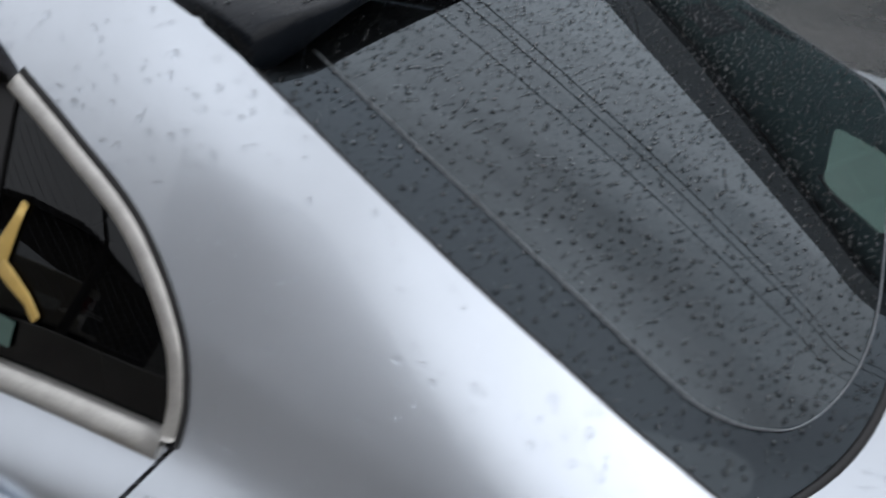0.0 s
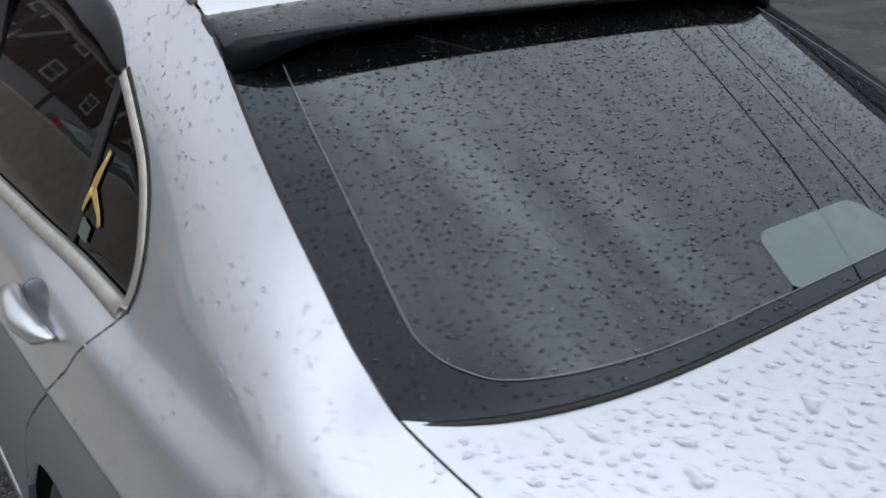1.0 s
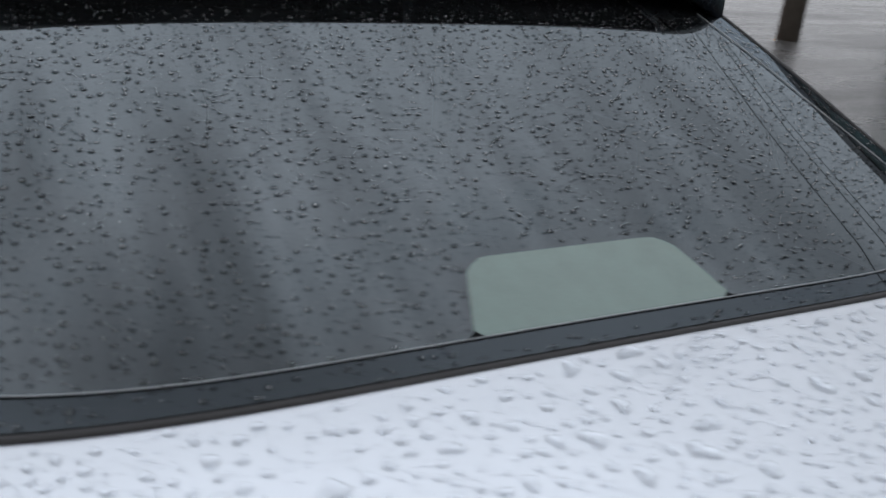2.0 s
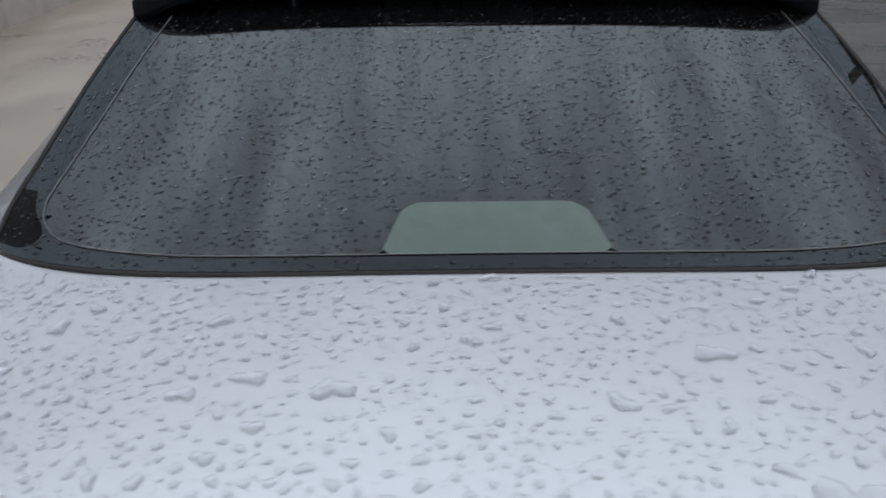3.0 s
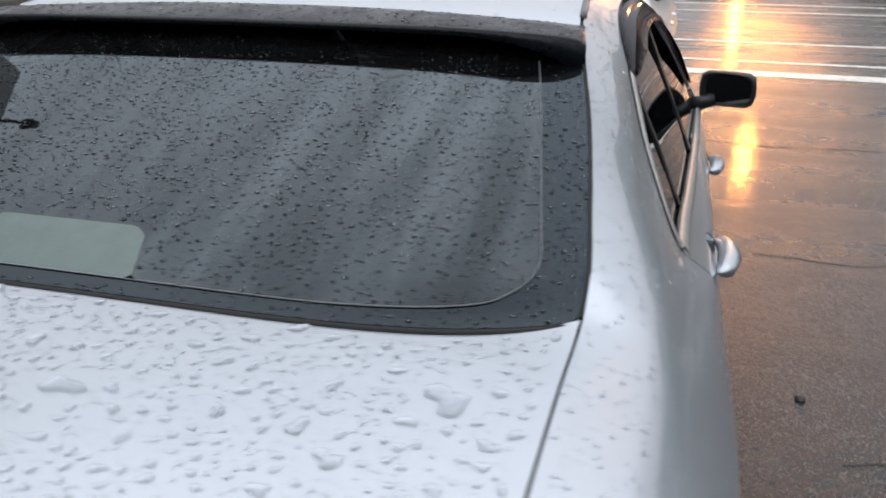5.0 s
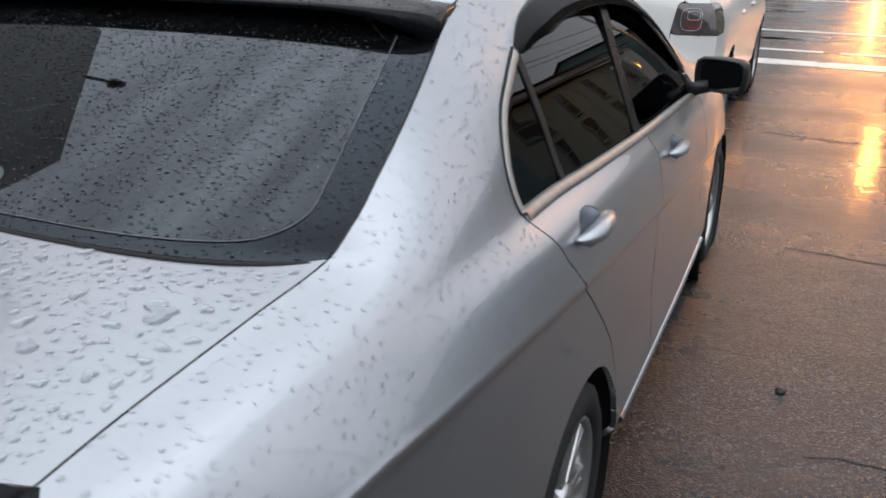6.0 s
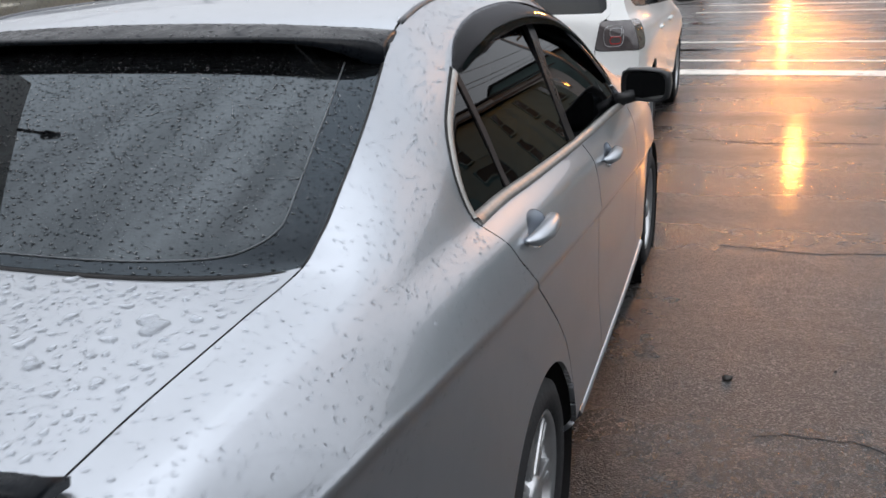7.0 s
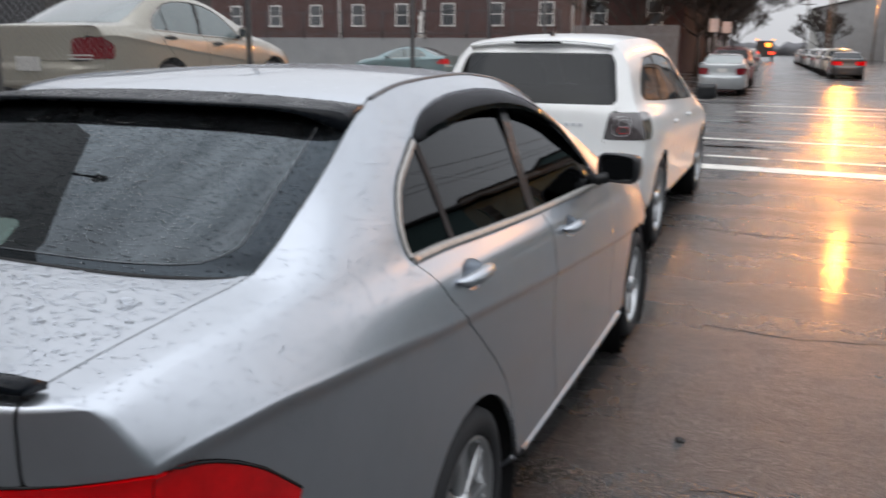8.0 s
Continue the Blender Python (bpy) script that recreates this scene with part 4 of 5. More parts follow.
for s in np.linspace(-1, 1, 41):
    a = abs(s)
    e = np.clip((a - .93) / .07, 0, 1)
    x, z = .695 * s, DECK(.16) - (DECK(.16) - 1.058) * a**2.6
    y0 = .125 + .034 * a**6
    h = .016 * (1 - .35 * e**3) + .003
    secs.append([(x, y0 + .048, z + .006), (x, y0 + .030, z + h + .003), (x, y0 + .008, z + h + .004), (x, y0 + .001, z + h - .002), (x, y0, z + .006), (x, y0 + .008, z + .001), (x, y0 + .045, z - .003)])
as_object("boot_lip", *loft(secs), WETBLACK, car, "black lip along the boot edge")
# model badge as plain chrome bars
for i, (bx, tilt) in enumerate(((.575, -14), (.612, 12), (.648, 18))):
    bm = bmesh.new()
    for dx, t2 in ((-.008, tilt), (.008, -tilt)):
        box(-.004, .004, -.002, .002, -.013, .013, .0015, bm, Matrix.Translation((bx + dx, TAIL(.968) + .126 * (bx / .82) ** 6.5 - .006, .968)) @ Matrix.Rotation(radians(t2), 4, "Y"))
    part("badge_bar", bm, CHROME, car)
# gold decal and small sticker on the left quarter pane: plain strokes
def pane_at(y, z):
    d = max(z - float(BELT[1](y)), 0)
    return -(min(side_x(y, z) + .006, float(BELT[0](y)) - .42 * d - .22 * d * d) - .0075)


def stroke(points, radius):
    v, f = tube([(pane_at(y, z), y, z) for y, z in points], radius, 8)
    return [(pane_at(p.y, p.z) + (p.x - pane_at(p.y, p.z)) * .08, p.y, p.z) for p in v], f


strokes = [stroke([(1.368, 1.163), (1.374, 1.145), (1.382, 1.122), (1.386, 1.104)], [.005, .006, .010, .010]),
           stroke([(1.386, 1.106), (1.362, 1.094), (1.340, 1.083), (1.326, 1.070)], [.009, .008, .006, .006]),
           stroke([(1.386, 1.106), (1.394, 1.092), (1.399, 1.080), (1.401, 1.070)], [.009, .007, .005, .004])]
as_object("gold_decal", *joined(*strokes), GOLD, car, "gold decal of plain strokes on the pane")
sv = [(pane_at(y, z), y, z) for y, z in ((1.352, 1.036), (1.392, 1.038), (1.390, 1.064), (1.350, 1.060))]
as_object("window_sticker", sv + [(x - .0006, y, z) for x, y, z in sv], [(0, 1, 2, 3), (7, 6, 5, 4), (0, 4, 5, 1), (1, 5, 6, 2), (2, 6, 7, 3), (3, 7, 4, 0)], GREENPANE, car, smooth=False)

# rain on the sedan

drops("raindrops_on_boot", D, np.maximum(fd + .010, np.abs(D[..., 0]) - .664), 9000, .0010, .0078, None, "clear beaded raindrops, some merged, on the silver boot lid", 3, 1.5, .52, None, .0036, .3,
      (.036, .033, .031, .029, .027, .026, .024, .023, .022, .021, .020, .019, .019, .018, .018, .017, .017, .016, .016, .015, .015) + (.0135,) * 22 + (.0112,) * 44 + (.0095,) * 70)
fr = np.full(R.shape[:2], -1.0)
drops("raindrops_on_roof", R, fr, 1300, .0010, .0055, None, "beaded raindrops on the silver roof", 4, 1.3, .35)
drops("raindrops_on_spoiler", SPOILER_TOP, np.full(SPOILER_TOP.shape[:2], -1.0), 650, .0010, .0042, None, "fine raindrops on the black roof spoiler", 14, 1.2, .25, DARKDROP)
upper = np.maximum(shell, np.where((S[..., 2] > .86) & (S[..., 1] < 1.9), -1.0, 1.0))
drops("raindrops_on_right_quarter", S, upper, 2300, .0009, .0052, None, "clear raindrops on the silver rear quarter", 5, 1.15, .25, None, .0021, .15)
L = S * [-1, 1, 1]
drops("raindrops_on_left_quarter", L, upper, 1500, .0009, .0050, None, "clear raindrops on the silver rear quarter", 6, 1.15, .25, None, .0021, .15)
lower = np.maximum(np.minimum(shell, doors[0]), np.where((S[..., 2] <= .92) & (S[..., 2] > .5) & (S[..., 1] < 2.1), -1.0, 1.0))
drops("raindrops_on_right_side", S, lower, 420, .0008, .0030, None, "scattered fine raindrops on the silver flank", 7, 1.0, .25, None, .0022, .5)
fg = np.maximum(np.where((G[..., 1] < 1.24), -1.0, 1.0), -sdf(G[..., 0], G[..., 1], BRAKE_COVER))
drops("raindrops_on_rear_window", G, fg, 14500, .0008, .0044, None, "dense raindrops on the dark rear window", 8, 1.15, .28, DARKDROP, .0022, -.25)


# ---- other vehicles ----
SUV_LINES = (
    feature((0, .56, 1.46), (.38, .585, 1.555), (.8, .60, 1.59), (1.5, .60, 1.605), (2.2, .58, 1.58), (2.6, .57, 1.52), (3.0, .62, 1.37), (3.4, .68, 1.19), (3.7, .72, 1.07), (4.2, .70, .98), (4.6, .55, .84)),
    feature((0, .66, 1.40), (.4, .675, 1.465), (.8, .68, 1.50), (1.5, .675, 1.52), (2.2, .665, 1.49), (2.6, .67, 1.42), (3.0, .72, 1.27), (3.3, .79, 1.11), (3.7, .80, 1.03), (4.2, .77, .94), (4.6, .62, .80)),
    feature((0, .79, 1.12), (.4, .815, 1.13), (1.0, .83, 1.10), (2.0, .845, 1.06), (3.0, .85, 1.03), (3.4, .85, 1.0), (4.2, .82, .90), (4.6, .70, .76)),
    feature((0, .86, 1.01), (.5, .90, 1.01), (1.0, .91, .99), (2.0, .90, .95), (3.0, .905, .92), (3.6, .915, .90), (4.2, .88, .80), (4.6, .76, .7)),
    feature((0, .89, .86), (.5, .93, .88), (1.0, .938, .85), (2.0, .925, .78), (3.0, .93, .75), (3.7, .938, .75), (4.3, .88, .65), (4.6, .78, .6)),
    feature((0, .88, .62), (.5, .92, .62), (2.0, .905, .58), (3.0, .91, .56), (3.7, .92, .56), (4.3, .87, .52), (4.6, .78, .5)),
    feature((0, .85, .42), (.5, .90, .40), (2.0, .90, .36), (3.0, .90, .36), (4.2, .86, .36), (4.6, .75, .36)),
    feature((0, .76, .30), (.5, .82, .29), (2.0, .84, .27), (3.0, .84, .27), (4.2, .78, .28), (4.6, .66, .3)))
SUV_TUCK = (.36, .34, .20, .15, .13, .10, .08, .10)
SUV_TAIL = pchip((.28, .40, .60, .72, .82, 1.08, 1.14, 1.30, 1.50, 1.60), (.06, .01, .0, .02, .05, .07, .09, .17, .29, .35))
SUV_WINDOW = [(.46, 1.185), (.62, 1.33), (.86, 1.455), (1.5, 1.49), (2.1, 1.465), (2.5, 1.40), (2.85, 1.27), (3.15, 1.11), (3.20, 1.045), (2.0, 1.085), (1.0, 1.125), (.60, 1.148)]


def suv(name, label, paint, at, turn=0.0, size=(1, 1, 1), near=False, group="", lamp=SMOKELENS):
    car = thing(name, label, "car", at, group, turn=turn)
    car.scale = size
    us = np.linspace(0, 4.6, 170 if near else 70)
    fade = np.clip(1 - us / 1.2, 0, 1) ** 2
    pts = []
    for (fx, fz), k in zip(SUV_LINES, SUV_TUCK):
        y = us + k * fade
        pts.append(np.stack([fx(y), y, fz(y)], -1))
    ctrl = np.stack(pts, 1)
    counts = (5, 9, 5, 5, 9, 7, 3)
    rows = []
    for row in ctrl:
        chord = np.r_[0, np.cumsum(np.linalg.norm(np.diff(row, axis=0), axis=1))]
        q = np.concatenate([np.linspace(chord[i], chord[i + 1], c, endpoint=False) for i, c in enumerate(counts)] + [chord[-1:]])
        rows.append(np.stack([pchip(chord, row[:, a])(q) for a in range(3)], -1))
    P = np.array(rows)
    A, B = P[..., 1], P[..., 2]
    win = sdf(A, B, SUV_WINDOW)
    arch = np.minimum(np.hypot(A - .95, B - .34), np.hypot(A - 3.70, B - .34)) - .41
    lamp_s = sdf(A, B, [(.0, 1.085), (.30, 1.085), (.42, 1.07), (.34, .93), (.28, .90), (.0, .90)])
    shell = np.max([-win, -arch, .003 - lamp_s], axis=0)
    split = np.minimum(np.abs(A - 1.36 - .1 * (B - 1)), np.abs(A - 2.28 - .05 * (B - 1))) - .004
    split = np.minimum(split, np.abs(A - 3.30) - .004)
    split = np.where((B > .40) & (B < 1.12), split, 1.0)
    T = fascia_grid(P[0], SUV_TAIL, 81 if near else 25, 5.0)
    X, Z = T[..., 0], T[..., 2]
    pane = sdf(np.abs(X), Z, [(-1, 1.135), (.64, 1.135), (.672, 1.165), (.615, 1.44), (.57, 1.485), (-1, 1.495)])
    hatch = np.maximum(np.abs(X) - np.interp(Z, (.7, .9, 1.085, 1.12, 1.5), (.60, .60, .642, .695, .668)), .70 - Z)
    lamp_t = np.max([Z - 1.085, .90 - Z, np.interp(Z, (.9, 1.085), (.60, .635)) - np.abs(X)], axis=0)
    for left in (False, True):
        put = mirror if left else (lambda v, f: (v, f))
        as_object("body_side", *put(*trim(P, np.maximum(shell, -split), .012, True)), paint, car)
        for pane_name, f in (("rear_quarter_pane", A - 1.28), ("rear_pane", np.maximum(1.36 - A, A - 2.18 - (B - 1.1) * .15)), ("front_pane", 2.26 + (B - 1.1) * .15 - A)):
            as_object(pane_name, *put(*trim(P, np.maximum(win + .01, f), 0, True, lift=-.012)), TINT, car)
        as_object("window_surround", *put(*trim(P, win + .003, 0, True, lift=-.016)), SEAL, car)
        sgn = -1 if left else 1
        for ay in (.95, 3.70):
            wheel(car, (sgn * .80, ay, .355), sgn, .36, .23, 5)
            av, af = lathe([(.42, .10), (.42, -.25), (.05, -.25)], 32)
            as_object("wheel_well", *put([(v[0] + .80, v[1] + ay, v[2] + .34) for v in av], af), SEAL, car)
        m = part("door_mirror", box(.90, 1.11, 3.02, 3.16, 1.03, 1.19, .045), BLACK if near else paint, car, smooth=True)
        if left:
            m.matrix_basis = Matrix.Diagonal((-1, 1, 1, 1))
        for hy in (1.55, 2.45):
            hv, hf = tube([(.885, hy - .10, .93), (.925, hy - .07, .93), (.925, hy + .07, .93), (.885, hy + .10, .93)], .014, 8)
            as_object("door_handle", *put(hv, hf), paint, car)
        back, side = trim(T, np.maximum(lamp_t, -sgn * X), .01, True, lift=.004), trim(P, lamp_s, .01, True, lift=.004)
        as_object("tail_lamp", *joined(back, mirror(*side) if left else side), lamp, car, "smoked clear tail lamp")
        if near:
            ex, ey = [pchip(-P[0, :, 2], P[0, :, a]) for a in (0, 1)]
            for xc, zc, rx, rz, m in ((.728, .993, .066, .066, ALLOY), (.742, 1.016, .040, .026, ALLOY), (.742, .966, .036, .022, REDLENS)):
                ringp = []
                for w in np.linspace(0, 2 * math.pi, 33):
                    cx, cz = math.cos(w), math.sin(w)
                    x, z = xc + rx * math.copysign(abs(cx) ** .6, cx), zc + rz * math.copysign(abs(cz) ** .6, cz)
                    yc = SUV_TAIL(z)
                    ringp.append((x, float(yc + (ey(-z) - yc) * (x / ex(-z)) ** 5) - .005, z))
                as_object("lamp_ring", *put(*tube(ringp, .0019, 6)), m, car)
    as_object("hatch", *trim(T, np.max([hatch + .0003, -pane, .003 - lamp_t], axis=0), .012, True), paint, car)
    as_object("rear_bumper", *trim(T, np.max([-hatch + .0003, .003 - lamp_t], axis=0), .012, True), paint, car)
    as_object("rear_window", *trim(T, pane + .004, 0, True, lift=-.004), TINT, car)
    us2 = np.linspace(.30, 2.62, 40)
    edge = SUV_LINES[0]
    R2 = top_grid(us2, pchip((.3, .5, 1.0, 1.6, 2.2, 2.62), (1.575, 1.60, 1.635, 1.645, 1.625, 1.56)), 25, 2.3, .0, edge)
    as_object("roof", *trim(R2, np.full(R2.shape[:2], -1.0), 0, True), paint, car)
    secs = []
    for s in np.linspace(-1, 1, 25):
        x, a = .575 * s, abs(s)
        z = 1.575 - .03 * a**2.2
        secs.append([(x, .62, z + .024), (x, .40, z + .014), (x, .262 + .03 * a, z - .010), (x, .262 + .03 * a, z - .020), (x, .32, z - .030), (x, .44, z - .03)])
    as_object("rear_spoiler", *loft(secs), paint, car)
    part("high_brake_light", box(-.19, .19, .256, .275, 1.551, 1.568, .003), GLOSSBLACK, car)
    part("antenna", box(-.012, .012, .62, .70, 1.60, 1.645, .006), BLACK, car)
    W = top_grid(np.linspace(2.64, 3.70, 12), pchip((2.64, 3.0, 3.4, 3.7), (1.55, 1.42, 1.24, 1.10)), 17, 2.3, .01, edge)
    as_object("windscreen", *trim(W, np.full(W.shape[:2], -1.0), 0, True), TINT, car)
    H = top_grid(np.linspace(3.70, 4.6, 12), pchip((3.7, 4.0, 4.3, 4.6), (1.10, 1.05, .99, .86)), 17, 2.3, 0, edge)
    as_object("bonnet", *trim(H, np.full(H.shape[:2], -1.0), 0, True), paint, car)
    N2 = fascia_grid(P[-1], pchip((.3, .5, .7, .84), (4.68, 4.72, 4.72, 4.66)), 17, 3.0)
    as_object("front_bumper", *trim(N2, np.full(N2.shape[:2], -1.0), 0, False), paint, car)
    part("underbody", box(-.8, .8, .2, 4.5, .26, .32), SEAL, car)
    part("rear_seat", box(-.62, .62, 1.25, 1.42, .6, 1.22, .05), DARKFABRIC, car)
    part("cabin_floor", box(-.75, .75, .2, 3.6, .42, .46), DARKFABRIC, car)
    part("number_plate", box(-.16, .16, .005, .03, .74, .90, .004), WHITETRIM, car)
    if near:
        for i in range(3):
            part("badge_bar", box(.30 + i * .05, .335 + i * .05, .058, .068, .985, 1.008, .003), ALLOY, car)
        part("reflector", box(.60, .74, .028, .04, .47, .50, .004), REDLENS, car)
    return car


suv("white_suv", "wet white crossover parked in front of the sedan", WHITE, (-.20, 5.20, 0), near=True, size=(.915, 1, .985))
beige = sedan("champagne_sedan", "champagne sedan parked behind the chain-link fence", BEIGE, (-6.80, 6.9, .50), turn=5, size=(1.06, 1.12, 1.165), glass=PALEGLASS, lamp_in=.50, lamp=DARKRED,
              lamp_side=((.10, .932), (.20, .932), (.30, .905), (.385, .862), (.40, .80), (.385, .725), (.10, .72)), arch_r=.42, arch_z=.31, tyre_r=.33, handle_mat=BLACK)[0]
part("number_plate", box(-.16, .16, .005, .02, .60, .74, .004), WHITETRIM, beige)
for sgn in (-1, 1):
    for k in (0, 1):
        part("lamp_stripe", box(sgn * .66 - .15, sgn * .66 + .15, .055, .085, .715 + k * .035, .728 + k * .035, .003), WHITETRIM, beige)
part("bumper_step", box(-.80, .80, -.02, .10, .44, .50, .02), BEIGE, beige)
part("bumper_valance", box(-.74, .74, .02, .2, .24, .44, .03), BLACK, beige)
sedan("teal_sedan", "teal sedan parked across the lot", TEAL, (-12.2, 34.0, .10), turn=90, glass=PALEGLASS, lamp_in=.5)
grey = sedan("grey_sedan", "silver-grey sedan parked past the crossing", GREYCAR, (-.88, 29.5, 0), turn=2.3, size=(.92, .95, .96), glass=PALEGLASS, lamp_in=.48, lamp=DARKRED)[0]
part("number_plate", box(-.16, .16, .09, .105, .79, .92, .004), WHITETRIM, grey)
suv("maroon_suv", "dark maroon crossover parked along the kerb", MAROON, (-1.15, 36.5, 0), 2.3, group="cars parked along the street")
LEFT_ROW = ((suv, DARKCAR, 40.2), (sedan, GREYCAR, 46.5), (suv, DARKCAR, 52.5), (sedan, MAROON, 59), (suv, GREYCAR, 65.5), (sedan, DARKCAR, 72), (suv, DARKCAR, 79))
RIGHT_ROW = ((sedan, DARKCAR, 50.5), (suv, BEIGE, 57), (suv, WHITE, 64), (sedan, GREYCAR, 71), (suv, WHITE, 78), (sedan, BEIGE, 85), (suv, DARKCAR, 92), (sedan, WHITE, 99), (suv, GREYCAR, 106))
for kind, paint, y in LEFT_ROW:
    kind("dark_suv" if kind is suv else "parked_sedan", "wet parked car in a row along the kerb", paint, (-.15 - .04 * (y - 10), y, 0), 2.3, group="cars parked along the street")
for kind, paint, y in RIGHT_ROW:
    kind("facing_suv" if kind is suv else "facing_sedan", "wet parked car in a row along the far kerb", paint, (5.5 - .04 * (y - 10), y, 0), 2.3, group="cars parked along the street")


# ---- fence, buildings, poles, trees ----
def fence():
    f = thing("chain_link_fence", "grey chain-link fence on the retaining wall", "fence", (-4.32, 0, .99))
    for y in (-3.0, .6, 4.4, 7.8, 12.3, 16, 20, 24):
        as_object("fence_post", *tube([(0, y, -.05), (0, y, 2.02), (0, y, 2.06)], [.034, .034, .012], 10), STEEL, f)
    as_object("top_rail", *tube([(0, -3, 1.98), (0, 24, 1.98)], .02, 8), STEEL, f)
    as_object("bottom_wire", *tube([(0, -3, .05), (0, 24, .05)], .004, 6), STEEL, f)
    v, q = [], []
    pitch, h = .075, 1.93
    for k in range(int(27 / pitch)):
        y = -3 + k * pitch
        for s in (1, -1):
            a, b = (y, .05), (y + s * h, .05 + h)
            lo, hi = -3, 24
            if b[0] < lo:
                b = (lo, .05 + (a[0] - lo))
            if b[0] > hi:
                b = (hi, .05 + (hi - a[0]))
            w, o = .0012, len(v)
            dx = .003 * s
            for yy, zz in (a, b):
                v += [(dx - w, yy, zz - w), (dx + w, yy, zz - w), (dx, yy, zz + 1.8 * w)]
            q += [(o, o + 1, o + 4, o + 3), (o + 1, o + 2, o + 5, o + 4), (o + 2, o, o + 3, o + 5)]
    as_object("chain_link_mesh", v, q, MESHWIRE, f, smooth=False)["kind"] = "stuff"


fence()


def framed_window(parent, x, y, z, w, h, facing="y", depth=.12, frame_mat=WHITETRIM):
    """House window: frame, sill, panes. facing y: the wall's front faces -y; facing x: it faces -x."""
    m = Matrix.Translation((x, y, z)) @ (Matrix.Identity(4) if facing == "y" else Matrix.Rotation(radians(-90 if facing == "x" else 90), 4, "Z"))
    bm = bmesh.new()
    t = .08
    for a in ((-w / 2 - t, -w / 2, 0, h), (w / 2, w / 2 + t, 0, h), (-w / 2 - t, w / 2 + t, h, h + t), (-w / 2, w / 2, h * .5 - .03, h * .5 + .03)):
        box(a[0], a[1], -.05, .02, a[2], a[3], 0, bm)
    fr = part("window_frame", bm, frame_mat, parent)
    fr.matrix_basis = m
    for z0, z1 in ((0, h * .5 - .03), (h * .5 + .03, h)):
        part("pane", box(-w / 2, w / 2, -.015, 0.0, z0, z1), WINDOWDARK, fr)
    part("window_sill", box(-w / 2 - .14, w / 2 + .14, -.12, .02, -.10, 0), frame_mat, fr)
    return fr


def brick_block():
    b = thing("brick_building", "long dark red brick building with white-framed windows", "building", (0, 0, 0))
    part("wall", box(-52, -5.6, 56, 72, 0, 9.4), BRICK, b)
    part("roof", box(-52.3, -5.3, 55.7, 72.3, 9.4, 9.8), ROOFDARK, b)
    for i, x in enumerate(np.arange(-50, -6.5, 3.55)):
        for z in (2.9, 6.1):
            framed_window(b, float(x), 55.985, z + .15, .86, 1.40)
    for x in (-44.5, -30.2, -23.4, -12.7):
        as_object("drainpipe", *tube([(x, 55.9, 0), (x, 55.9, 9.4)], .07, 8), WHITETRIM, b)
    return b


brick_block()
slab("grey_lot_wall", -46, -10.5, 46, 46.25, 0, 2.05, GREYWALL, "smooth grey concrete wall across the parking lot", "wall")
sf = thing("slat_fence", "tall grey vertical slat fence beside the street", "fence", (0, 0, 0))
for i in range(34):
    part("slat", box(-10.4 + i * .17, -10.26 + i * .17, 47.0, 47.04, 0, 2.75), SLATGREY, sf)
part("rail", box(-10.4, -4.6, 47.04, 47.10, 2.2, 2.3), SLATGREY, sf)
part("rail", box(-10.4, -4.6, 47.04, 47.10, .5, .6), SLATGREY, sf)
mf = thing("lot_mesh_fence", "dark mesh fence above the grey lot wall", "fence", (0, 0, 0))
for i in range(14):
    x = -46 + i * 2.7
    as_object("fence_post", *tube([(x, 45.9, 2.0), (x, 45.9, 3.6)], .05, 8), DARKSTEEL, mf)
for z in (2.3, 3.55):
    as_object("rail", *tube([(-46, 45.9, z), (-10.9, 45.9, z)], .03, 6), DARKSTEEL, mf)
as_object("garden_statue", *[(lambda r: ([(v[0] - 22.3, v[1] + 53, v[2]) for v in r[0]], r[1]))(lathe([(.28, 0), (.28, 2.35), (.32, 2.4), (.16, 2.5), (.22, 2.8), (.17, 3.2), (.24, 3.5), (.10, 3.62), (.13, 3.75), (.10, 3.88), (.001, 3.92)], 14, "z"))][0], WHITETRIM)
tagged(bpy.data.objects["garden_statue"], "small white statue on a tall pedestal by the brick wall", "statue")


